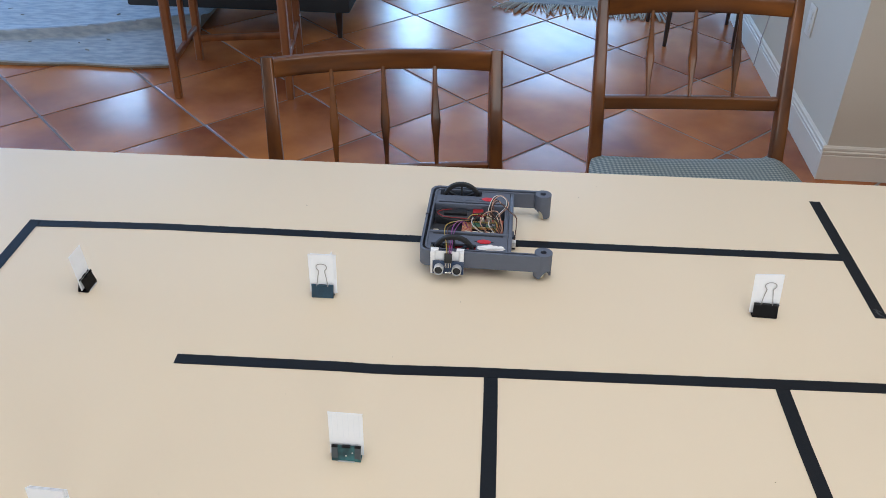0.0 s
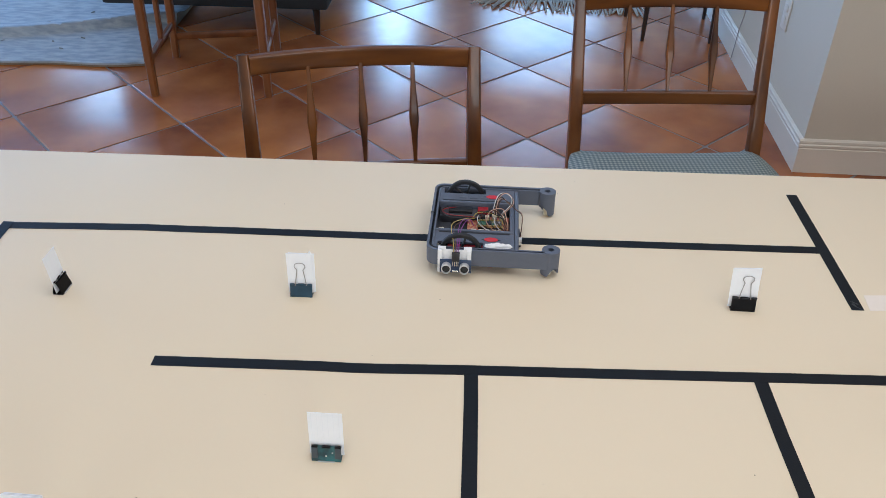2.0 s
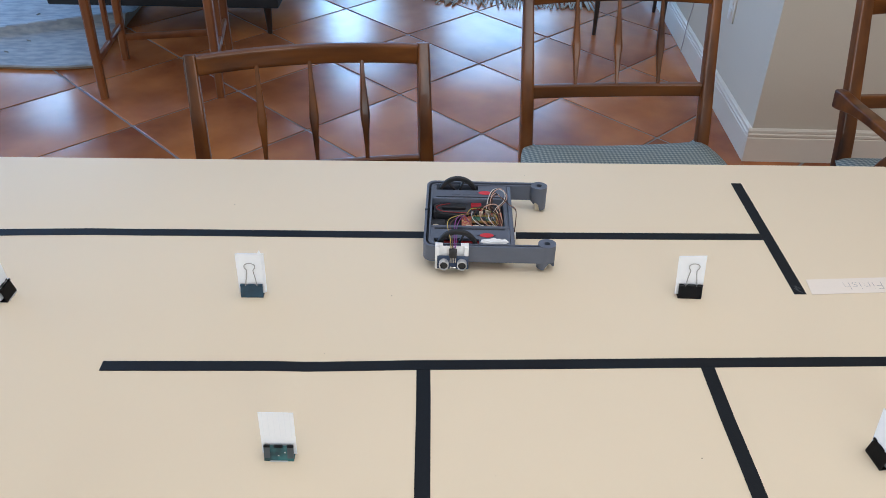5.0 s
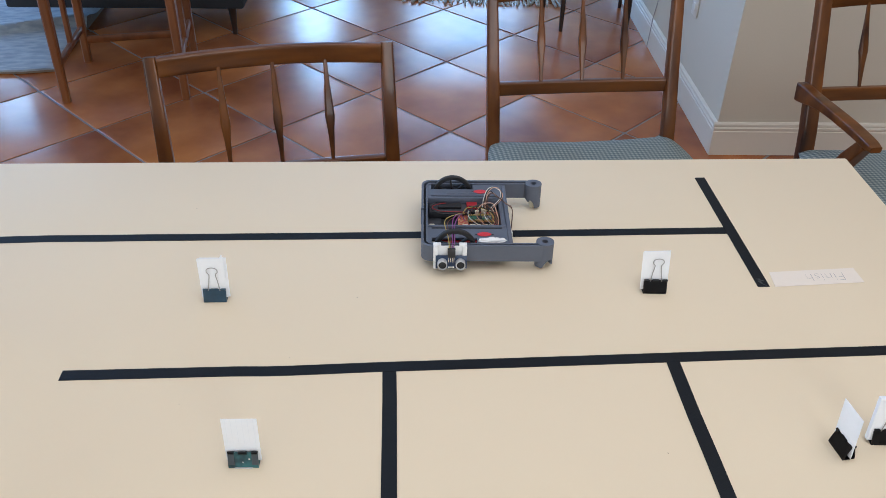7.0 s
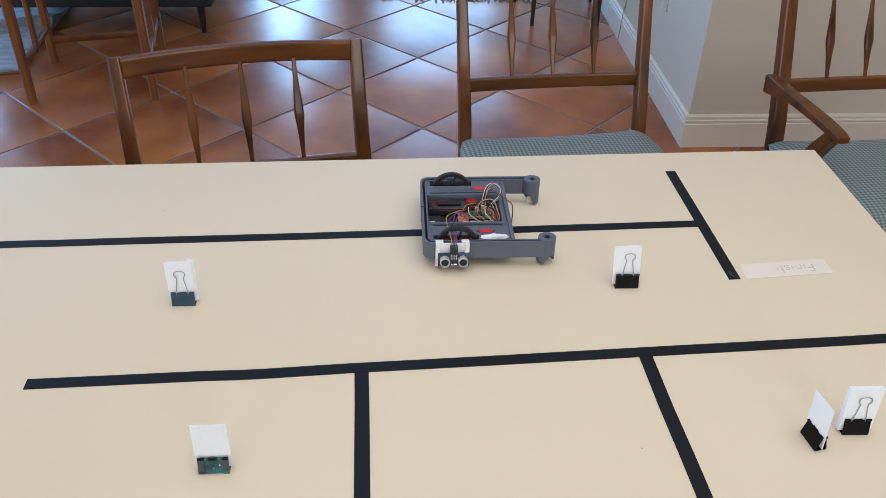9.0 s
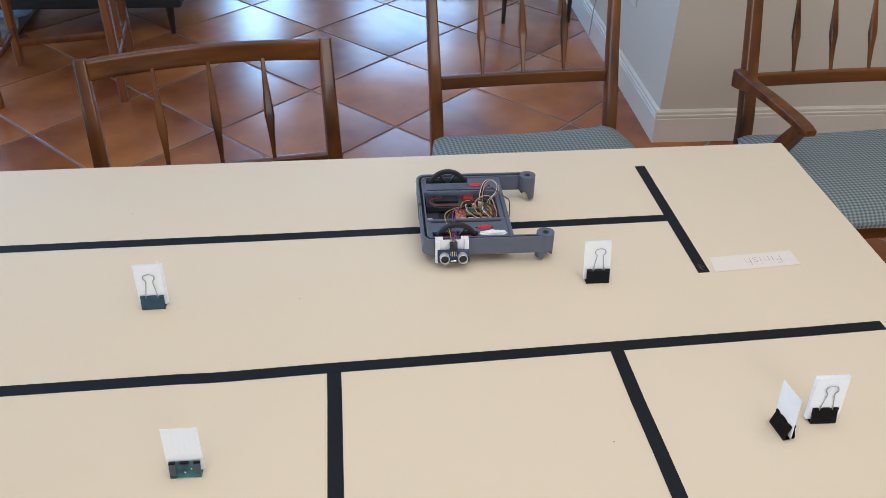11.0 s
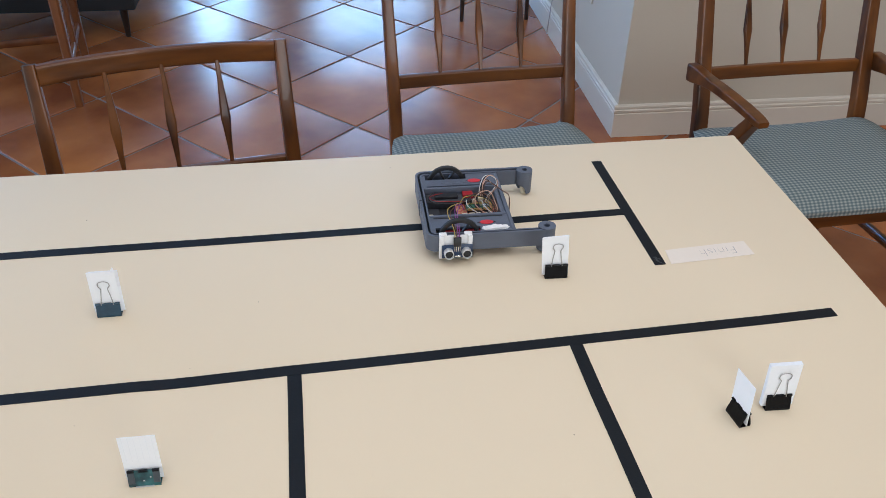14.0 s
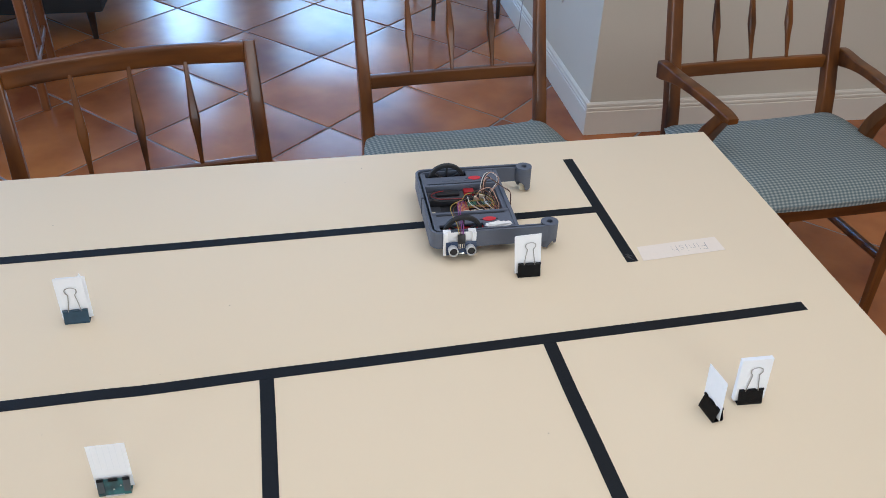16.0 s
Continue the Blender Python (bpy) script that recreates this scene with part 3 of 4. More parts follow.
specks = random.Random(7)
bm = bmesh.new()
for _ in range(22):
    px, py, pr = specks.uniform(-0.9, 0.75), specks.uniform(-0.4, 0.48), specks.uniform(0.0003, 0.0008)
    prism(bm, [(px + pr * math.cos(a), py + pr * specks.uniform(0.6, 1.3) * math.sin(a)) for a in np.linspace(0, 2 * math.pi, 6)[:-1]], TABLE_Z + 0.00015, TABLE_Z + 0.0004)
tagged(part("table_specks", bm, SPECK, None, "tiny dark crumbs and specks on the table top", smooth=False), category="specks", kind="stuff")


# ---- dining chairs ----
def build_chair(name, m, label, width=0.46, rail_top=0.863, rail_low=0.813, low_top=0.619, low_h=0.034, seat_top=0.462, depth=0.43, arms=False, lean=9.0, splay=0.012, seat_out=0.010, post_out=0.0):
    """A dining chair, its back at +y and its seat towards -y, origin on the floor below the back posts."""
    chair = thing(name, m, label, "chair", "dining chairs round the table")
    half = width / 2
    slope = math.tan(radians(lean))

    def back_y(z):
        return max(0.0, z - 0.45) * slope + 0.05 * max(0.0, 0.36 - z) / 0.36 + 0.012 * max(0.0, 1 - abs(z - 0.40) / 0.06)

    for s in (-1, 1):
        line = [(s * (half + post_out - 0.018 + splay), 0.035, 0.0), (s * (half + post_out - 0.015 + splay * 0.3), -0.012, 0.27), (s * (half + post_out - 0.0145), 0.0, 0.45), (s * (half + post_out - 0.014), back_y(0.62), 0.62), (s * (half + post_out - 0.0112), back_y(rail_top), rail_top)]
        part("back_post", sweep(bmesh.new(), smooth_path(line, 4), [0.012 + post_out + 0.004 * math.sin(math.pi * i / 16) for i in range(17)], 0.015, up=(0, 1, 0), c=0.78), WALNUT, chair)
    # crest rail, bowed upwards and backwards
    line = [((half - 0.022) * u, back_y((rail_top + rail_low) / 2) + 0.032 * (1 - u * u), (rail_top + rail_low) / 2 - 0.001 * (1 - u * u)) for u in np.linspace(-1, 1, 17)]
    part("crest_rail", sweep(bmesh.new(), line, 0.0090, (rail_top - rail_low) / 2, c=0.78, bow=0.30), WALNUT_RAIL, chair)
    line = [((half - 0.022) * u, back_y(low_top) + 0.011 * (1 - u * u), low_top - low_h / 2 - 0.003 * (1 - u * u)) for u in np.linspace(-1, 1, 11)]
    part("lower_rail", sweep(bmesh.new(), line, 0.0095, low_h / 2, c=0.78, bow=0.30), WALNUT_RAIL, chair)
    for u in (-0.49, 0.0, 0.49):
        a = Vector(((half - 0.026) * u * 0.99, back_y(low_top) + 0.011 * (1 - u * u), low_top - 0.008))
        b = Vector(((half - 0.026) * u, back_y(rail_low) + 0.032 * (1 - u * u), rail_low + 0.006))
        rows = [(0.0, 0.0040), (0.10, 0.0043), (0.30, 0.0068), (0.45, 0.0100), (0.61, 0.0080), (0.80, 0.0052), (0.92, 0.0042), (1.0, 0.0040)]
        part("spindle", sweep(bmesh.new(), [a.lerp(b, t) for t, _ in rows], [r for _, r in rows], [r * 0.8 for _, r in rows], up=(0, 1, 0)), WALNUT, chair)
    # upholstered seat: a soft slab, broader at the front
    fw = half + 0.028
    bm = bmesh.new()
    nx, ny = 26, 24
    grid, under = [], []
    for j in range(ny + 1):
        v = j / ny
        for i in range(nx + 1):
            u = 2 * i / nx - 1
            w = (half + seat_out) * (1 - v) + fw * v
            edge = (1 - abs(u) ** 6) * (1 - abs(2 * v - 1) ** 7)
            corner = 0.032 * (abs(u) ** 5) * (abs(2 * v - 1) ** 5)
            dip = 0.019 * (1 - v) * (1 - u * u) * (1 - v)
            x, y = u * (w - corner), -0.004 - depth * v - 0.022 * v ** 3 * (1 - u * u) + (0.5 - v) * corner * 2
            grid.append(bm.verts.new((x, y, seat_top - 0.036 * (1 - edge) ** 1.2 - dip + 0.004 * (1 - u * u))))
            under.append(bm.verts.new((x * 0.985, y, seat_top - 0.046)))
    for j in range(ny):
        for i in range(nx):
            a = j * (nx + 1) + i
            bm.faces.new((grid[a], grid[a + 1], grid[a + nx + 2], grid[a + nx + 1]))
            bm.faces.new((under[a], under[a + nx + 1], under[a + nx + 2], under[a + 1]))
    rim = list(range(nx)) + [j * (nx + 1) + nx for j in range(ny)] + [ny * (nx + 1) + i for i in range(nx, 0, -1)] + [j * (nx + 1) for j in range(ny, 0, -1)]
    for a, b in zip(rim, rim[1:] + rim[:1]):
        bm.faces.new((grid[a], under[a], under[b], grid[b]))
    part("seat", bm, CHECK, chair, "seat cushion in small blue-green and cream check")
    part("seat_frame", ring_prism(bmesh.new(), [(-half + 0.01, -0.012), (half - 0.01, -0.012), (fw - 0.008, -depth + 0.008), (-fw + 0.008, -depth + 0.008)],
                                  [(-half + 0.03, -0.032), (half - 0.03, -0.032), (fw - 0.028, -depth + 0.028), (-fw + 0.028, -depth + 0.028)], seat_top - 0.098, seat_top - 0.047), WALNUT_RAIL, chair)
    for s in (-1, 1):
        line, ws = [(s * (fw - 0.036), -depth + 0.023, 0), (s * (fw - 0.034), -depth + 0.032, 0.2), (s * (fw - 0.032), -depth + 0.035, seat_top - 0.049)], [0.011, 0.014, 0.016]
        if arms:
            part("arm_support", sweep(bmesh.new(), smooth_path([(s * (half + 0.003), -0.150, seat_top - 0.085), (s * (half - 0.004), -0.182, seat_top + 0.02), (s * (half - 0.007), -0.246, 0.592)], 3), [0.013, 0.0145, 0.016, 0.0165, 0.016, 0.0145, 0.013], [0.017, 0.018, 0.018, 0.0175, 0.017, 0.016, 0.015], up=(0, 1, 0), c=0.75), WALNUT, chair)
        part("front_leg", sweep(bmesh.new(), line, ws, ws, up=(0, 1, 0)), WALNUT, chair)
        part("side_stretcher", sweep(bmesh.new(), [(s * (half - 0.018), 0.02, 0.2), (s * (fw - 0.025), -depth + 0.035, 0.2)], 0.008, 0.012), WALNUT, chair)
        if arms:
            pts = [(s * (half + 0.021), 0.040, 0.590), (s * (half + 0.015), -0.015, 0.596), (s * (half + 0.008), -0.10, 0.602), (s * (half - 0.001), -0.20, 0.602), (s * (half - 0.006), -0.286, 0.599)]
            part("armrest", sweep(bmesh.new(), smooth_path(pts, 4), [0.0135, 0.0135, 0.0135, 0.0137, 0.0140, 0.0143, 0.0147, 0.0150, 0.0153, 0.0156, 0.0158, 0.0160, 0.0160, 0.0160, 0.0160, 0.0155, 0.0130], [0.023, 0.023, 0.022, 0.020, 0.0175, 0.015, 0.0132, 0.012, 0.0115, 0.011, 0.011, 0.0105, 0.0105, 0.010, 0.010, 0.0095, 0.007], c=0.75), WALNUT_RAIL, chair)
    return chair


SIDE_CHAIR = dict(width=0.489, rail_top=0.8208, rail_low=0.7800, low_top=0.5957, low_h=0.034, seat_top=0.485, lean=16.3)
build_chair("dining_chair", pose(-0.2199, 0.7463, 0, 0, 0, 9.0), "walnut spindle-back dining chair pushed in under the table", **SIDE_CHAIR)
build_chair("dining_chair", pose(0.4878, 1.1515, 0, 0, 0, 2.7), "walnut spindle-back dining chair pulled out, with a checked seat", **SIDE_CHAIR)
build_chair("dining_armchair", pose(1.290, 1.0972, 0, 0, 0, 1.2), "walnut spindle-back dining armchair with a checked seat by the table's end", **{**SIDE_CHAIR, "width": 0.4850, "seat_top": 0.478}, arms=True, post_out=0.003, depth=0.408, seat_out=0.026, splay=0.004)


# ---- living side of the room ----
def build_wooden_chair():
    chair = thing("wooden_armchair", pose(0, 0, 0), "orange-brown wooden chair with square legs and low stretchers", "chair")
    feet = dict(fl=(-1.277, 2.357), bl=(-1.307, 2.758), fr=(-0.817, 2.376), br=(-0.868, 2.835))
    tops = {k: (x + (0.0 if k == "fl" else 0.02 if k == "bl" else -0.005), y + (0.03 if k[0] == "f" else 0.0)) for k, (x, y) in feet.items()}
    for k in feet:
        part("leg", sweep(bmesh.new(), [(*feet[k], 0), (*tops[k], 0.62)], [0.015, 0.019], [0.015, 0.019], up=(0, 1, 0)), TEAK, chair)

    def at(k, z):
        return Vector((*feet[k], 0)).lerp(Vector((*tops[k], 0.62)), z / 0.62)

    for a, b, z in (("fl", "bl", 0.150), ("fr", "br", 0.150), ("bl", "br", 0.098)):
        part("stretcher", sweep(bmesh.new(), [at(a, z), at(b, z)], 0.008, 0.015), TEAK, chair)
    for a, b in (("fl", "bl"), ("fr", "br")):
        for u in (0.52,):
            part("side_slat", sweep(bmesh.new(), [at(a, 0.15).lerp(at(b, 0.15), u), at(a, 0.60).lerp(at(b, 0.60), u)], 0.010, 0.013, up=(0, 1, 0)), TEAK, chair)
        part("armrest", sweep(bmesh.new(), [at(a, 0.63), at(b, 0.63)], 0.022, 0.011), TEAK, chair)
    ring = [at(k, 0.44) for k in ("fl", "fr", "br", "bl")]
    part("seat", prism(bmesh.new(), [(p.x, p.y) for p in ring], 0.43, 0.475), SOFA_CLOTH, chair, "dark seat pad")


build_wooden_chair()


def build_sofa():
    sofa = thing("sofa", pose(-0.655, 2.985, 0, 0, 0, -1.7), "charcoal fabric sofa on tapered dark legs", "sofa")
    part("base", boxed(-1.05, 0, 0, 0.80, 0.145, 0.33, 0.012), SOFA_CLOTH, sofa)
    part("seat_cushion", boxed(-1.04, -0.01, -0.01, 0.60, 0.333, 0.46, 0.035), SOFA_CLOTH, sofa)
    part("backrest", boxed(-1.05, 0, 0.602, 0.80, 0.335, 0.85, 0.04), SOFA_CLOTH, sofa)
    for x, y in ((-0.07, 0.085), (-0.07, 0.70), (-0.98, 0.42), (-0.98, 0.70)):
        part("leg", lathe(bmesh.new(), [(0.011, 0), (0.021, 0.148)], pose(x, y, 0), 12), DARK_WOOD, sofa)


build_sofa()


def build_dark_chair():
    chair = thing("dark_chair", pose(0.97, 3.08, 0, 0, 0, -2), "small dark wooden chair with thin tapered legs", "chair")
    for x, y in ((-0.158, 0.0), (0.158, 0.0), (-0.20, 0.33), (0.19, 0.33)):
        part("leg", lathe(bmesh.new(), [(0.009, 0), (0.017, 0.42)], pose(x, y, 0, 0, 0, 0) @ pose(0, 0, 0, -1 if y < 0.1 else 3, 0.6 * (1 if x < 0 else -1), 0), 10), DARK_WOOD, chair)
    part("seat", boxed(-0.20, 0.20, -0.02, 0.38, 0.41, 0.46, 0.015), DARK_WOOD, chair)


build_dark_chair()


def build_big_rug():
    """A grey wool rug with a wrinkle and an uneven edge."""
    bm = bmesh.new()
    nx, ny = 110, 110
    x0, x1, y0, y1 = -4.6, -1.415, 2.655, 4.7
    top, low = [], []
    for j in range(ny + 1):
        for i in range(nx + 1):
            u, v = i / nx, (j / ny) ** 1.4
            x = x0 + (x1 - x0) * u
            y = y0 + (y1 - y0) * v + (0.012 * math.sin(x * 5.1) + 0.008 * math.sin(x * 13.0)) * (1 - v) + 0.055 * (x + 1.4) * (1 - v)
            fold = y - (3.10 + 0.32 * (x + 1.59) + 0.012 * math.sin(7 * x))
            lift = 0.038 * math.exp(-(fold / 0.016) ** 2 if fold < 0 else -(fold / 0.10) ** 2) * min(1, max(0, (x + 2.9) / 0.6)) + 0.004 * math.sin(4 * x + 2 * y)
            top.append(bm.verts.new((x, y, 0.017 + max(0.0, lift + 0.004) - (0.008 if j == 0 or i == nx else 0))))
            low.append(bm.verts.new((x, y, 0.0015)))
    for j in range(ny):
        for i in range(nx):
            a = j * (nx + 1) + i
            bm.faces.new((top[a], top[a + 1], top[a + nx + 2], top[a + nx + 1]))
            bm.faces.new((low[a], low[a + nx + 1], low[a + nx + 2], low[a + 1]))
    rim = list(range(nx)) + [j * (nx + 1) + nx for j in range(ny)] + [ny * (nx + 1) + i for i in range(nx, 0, -1)] + [j * (nx + 1) for j in range(ny, 0, -1)]
    for a, b in zip(rim, rim[1:] + rim[:1]):
        bm.faces.new((top[a], low[a], low[b], top[b])).material_index = 1
    ob = part("area_rug", bm, (RUG_WOOL, RUG_EDGE), None, "large pale grey woven rug with a wrinkle and small flecks")
    tagged(ob, category="rug")
    flecks, bm = random.Random(3), bmesh.new()
    for _ in range(22):
        x, y = flecks.uniform(-2.6, -1.45), flecks.uniform(2.72, 3.6)
        l = flecks.uniform(0.004, 0.013)
        box(bm, x - l, x + l, y - 0.0015, y + 0.0015, 0.018, 0.0225 + 0.002 * flecks.random(), 0, Matrix.Translation((x, y, 0)) @ Matrix.Rotation(flecks.uniform(-1, 1), 4, 'Z') @ Matrix.Translation((-x, -y, 0)))
    tagged(part("flecks", bm, FLECK, ob, "dark woven flecks", smooth=False), kind="stuff")


build_big_rug()


def build_fringed_rug():
    rug = thing("fringed_rug", pose(0.385, 3.593, 0, 0, 0, -5), "pale flat-woven rug with a long knotted fringe", "rug")
    part("weave", boxed(-0.30, 0.50, 0.0, 1.6, 0.002, 0.014, 0.004), RUG_WOOL, rug)
    rng, bm = random.Random(11), bmesh.new()
    for i in range(62):
        x = -0.30 + 0.80 * i / 62
        drift = -0.075 * max(0.0, 1 - i / 14) + 0.022 * math.sin(i * 0.55)
        a, l = drift + rng.uniform(-0.018, 0.018), rng.uniform(0.10, 0.165) - 0.05 * max(0.0, 1 - i / 10)
        tube(bm, [(x, 0.006, 0.009), (x + a * 0.3, -l * 0.4, 0.010 + rng.uniform(0, 0.006)), (x + a + rng.uniform(-0.012, 0.012), -l, 0.0065)], rng.uniform(0.0036, 0.0058), 5, 3)
    ob = part("fringe", bm, FRINGE, rug, "cream cotton fringe")
    tagged(ob, kind="stuff")


build_fringed_rug()


def build_switch():
    # on the side wall, facing -x
    y, z = 2.350, 0.398
    local = ROOM.inverted() @ Vector((1.2, y, z))
    plate = thing("wall_socket", ROOM @ pose(cx, local.y, z, 0, 0, -90), "white wall socket plate low on the wall", "socket")
    part("plate", boxed(-0.036, 0.036, -0.006, -0.0002, -0.058, 0.058, 0.003), SWITCH_WHITE, plate)
    for dz in (-0.022, 0.022):
        part("outlet", boxed(-0.016, 0.016, -0.0085, -0.0055, dz - 0.014, dz + 0.014, 0.002), TRIM_PAINT, plate)


build_switch()


def build_wall_cable():
    place = ROOM.inverted() @ Vector((1.2, 2.86, 0))
    line = [(cx - 0.004, place.y, 0.30), (cx - 0.004, place.y + 0.006, 0.22), (cx - 0.012, place.y + 0.012, 0.14), (cx - 0.020, place.y - 0.004, 0.08), (cx - 0.021, place.y + 0.010, 0.004)]
    cable = part("wall_cable", tube(bmesh.new(), line, 0.0024, 6, 5), INK, None, "thin grey cable hanging down the side wall to the floor")
    cable.matrix_basis = ROOM
    tagged(cable, category="cable")


build_wall_cable()


# ---- the robot ----
ROBOT_START = (-0.0134, 0.2920, TABLE_Z)
ROBOT_TURN = -2.3
WHEEL_R = 0.030
BODY_DROP = 0.008         # how far the shell hangs below its drawn height


def build_robot():
    robot = thing("robot", pose(*ROBOT_START, 0, 0, ROBOT_TURN), "small grey printed two-wheeled robot with exposed wiring and forked arms", "robot")
    bx0, bx1, tip, hy = -0.095, 0.036, 0.094, 0.0905
    rim, deck, low = 0.0505, 0.0482, 0.0238
    # outer shell: a U of thin wall, open towards the forks
    steps = 6

    def u_line(inset, x_end):
        r = 0.014 - inset * 0.7
        pts = [(x_end, -hy + inset)]
        for a in range(steps + 1):
            t = radians(270 - 90 * a / steps)
            pts.append((bx0 + inset + r + r * math.cos(t), -hy + inset + r + r * math.sin(t)))
        for a in range(steps + 1):
            t = radians(180 - 90 * a / steps)
            pts.append((bx0 + inset + r + r * math.cos(t), hy - inset - r + r * math.sin(t)))
        return pts + [(x_end, hy - inset)]

    def u_wall(inset0, inset1, z0, z1, x_end, mat, name, label=""):
        a, b = u_line(inset0, x_end), u_line(inset1, x_end)
        return part(name, prism(bmesh.new(), a + b[::-1], z0, z1), mat, robot, label)

    u_wall(0.0, 0.0034, low, rim, tip - 0.015, GREY_PLA, "shell")
    # dark strip in the rim's gap, in place of its shade
    u_wall(0.0036, 0.0068, low + 0.004, rim - 0.009, tip - 0.016, GROOVE, "shell_groove", "dark strip, shade of the groove inside the shell's rim put into colour")
    u_wall(0.0070, 0.0095, low, rim - 0.001, tip - 0.017, GREY_PLA, "inner_wall")
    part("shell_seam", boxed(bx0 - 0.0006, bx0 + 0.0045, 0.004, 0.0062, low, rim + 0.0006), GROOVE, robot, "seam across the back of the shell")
    # front wall of the bay
    part("front_wall", boxed(bx1 - 0.006, bx1, -hy + 0.0097, hy - 0.0097, low, rim - 0.002, 0.0012), GREY_PLA, robot)
    part("front_ledge", boxed(bx1 - 0.013, bx1 - 0.0062, -hy + 0.0097, hy - 0.0097, low, deck - 0.003, 0.0008), GREY_PLA, robot)
    # fork ends: a drilled post with a scooped hook below it
    for s in (-1, 1):
        bm = bmesh.new()
        outer = [(0.0128 * math.cos(2 * math.pi * i / 24), 0.0115 * math.sin(2 * math.pi * i / 24)) for i in range(24)]
        inner = [(0.0044 * math.cos(2 * math.pi * i / 24), 0.0044 * math.sin(2 * math.pi * i / 24)) for i in range(24)]
        ring_prism(bm, outer, inner, 0.026, rim + 0.0012)
        # skirt, cut away on the inner front
        for i in range(24):
            a, b = outer[i], outer[(i + 1) % 24]
            def depth_at(p):
                ang = math.degrees(math.atan2(p[1] * (1 if s > 0 else -1), p[0]))
                d = abs((ang - (-150 if s > 0 else 50) + 180) % 360 - 180)
                half_w = 75 if s > 0 else 48
                return 0.012 if d > half_w else 0.012 + (0.017 if s > 0 else 0.013) * math.sqrt(max(0.0, 1 - (d / half_w) ** 2))
            k = 0.78
            za, zb = depth_at(a), depth_at(b)
            vs = [bm.verts.new(p) for p in ((*a, 0.0262), (*b, 0.0262), (*b, zb), (*a, za), (a[0] * k, a[1] * k, 0.0262), (b[0] * k, b[1] * k, 0.0262), (b[0] * k, b[1] * k, zb), (a[0] * k, a[1] * k, za))]
            for f in ((0, 1, 2, 3), (4, 7, 6, 5), (3, 2, 6, 7), (0, 3, 7, 4), (1, 5, 6, 2)):
                bm.faces.new([vs[j] for j in f])
        bmesh.ops.remove_doubles(bm, verts=bm.verts, dist=0.00002)
        post = part("fork_post", bm, GREY_PLA, robot)
        post.location = (tip - 0.0126, s * (hy - 0.0108), 0)
        part("glide", lathe(bmesh.new(), [(0.002 + s * 0.001, BODY_DROP), (0.0036 + s * 0.001, BODY_DROP + 0.0015), (0.0042 + s * 0.001, BODY_DROP + 0.005), (0.0042 + s * 0.001, 0.0285)], None, 18), CREAM_PLASTIC, post, "pale plastic glide under the fork")
        # the hole's shade is a dark plug
        part("bore", lathe(bmesh.new(), [(0.0043, 0.030), (0.0043, 0.0455)], None, 16), GROOVE, post, "dark plug, shade of the post's hole put into its colour")
    # side decks with wheel slots
    for s in (-1, 1):
        y_in, y_out, sl0, sl1 = 0.041 if s > 0 else 0.037, hy - 0.0097, -0.080, -0.015
        y_slot = hy - 0.024
        bm = bmesh.new()
        box(bm, bx0 + 0.0097, bx1 - 0.0064, s * (y_in + 0.0068), s * y_slot, deck - 0.004, deck)
        box(bm, bx0 + 0.0097, bx0 + 0.0150, s * (y_in + 0.0022), s * (y_in + 0.0068), deck - 0.004, deck)
        box(bm, bx1 - 0.0130, bx1 - 0.0064, s * (y_in + 0.0022), s * (y_in + 0.0068), deck - 0.004, deck)
        box(bm, sl1, bx1 - 0.0064, s * y_slot, s * y_out, deck - 0.004, deck)
        box(bm, bx0 + 0.0097, sl0, s * y_slot, s * y_out, deck - 0.004, deck)
        d = part("deck", bm, GREY_PLA, robot, smooth=False)
        # gap beside the rib filled with dark colour as its shade
        part("deck_channel", boxed(bx0 + 0.0152, bx1 - 0.0132, s * (y_in + 0.0024), s * (y_in + 0.0066), low + 0.002, deck - 0.0012), GROOVE, d, "dark filling that stands in for shade in the channel beside the deck's rib")
        part("deck_rib", boxed(bx0 + 0.0097, bx1 - 0.0064, s * y_in - 0.0022, s * y_in + 0.0022, low + 0.002, deck + 0.0012, 0.0006), GREY_PLA, d)
        lens = [(0.0102 * math.cos(a), 0.0052 * math.sin(a) * abs(math.sin(a)) ** 0.2) for a in np.linspace(0, 2 * math.pi, 25)[:-1]]
        slit = [(0.0138 * math.cos(a), 0.0028 * math.sin(a) * abs(math.sin(a)) ** 0.8) for a in np.linspace(0, 2 * math.pi, 25)[:-1]]
        # slot ends are dark slivers laid on the deck, shade put into colour
        part("pointed_slot", prism(bmesh.new(), slit, deck + 0.0001, deck + 0.0006, pose(-0.004, s * 0.0585, 0)), GROOVE, d, "dark sliver painted as the shade in the slot's pointed ends")
        part("motor_window", prism(bmesh.new(), lens, deck + 0.0003, deck + 0.0010, pose(-0.004, s * 0.0585, 0)), RED_PLASTIC, d, "red motor showing through a pointed slot")
        part("motor", boxed(-0.066, 0.006, s * 0.044, s * 0.0695, 0.020, 0.0425, 0.002), DARK_RED, robot, "red geared motor")
        for k in range(3):
            if s > 0:
                part("raised_mark", boxed(-0.056 + 0.017 * k, -0.043 + 0.017 * k, 0.0525, 0.0575, deck - 0.001, deck + 0.0006, 0.0002), GREY_PLA, d, "faint raised mark")
        # wheel with tyre, rim and spokes; it turns about its axle
        wheel = new("wheel")
        wheel.parent = robot
        wheel.empty_display_size = 0.02
        wheel.location = (-0.0465, s * (hy - 0.0165), WHEEL_R)
        turned = pose(0, 0, 0, 90)
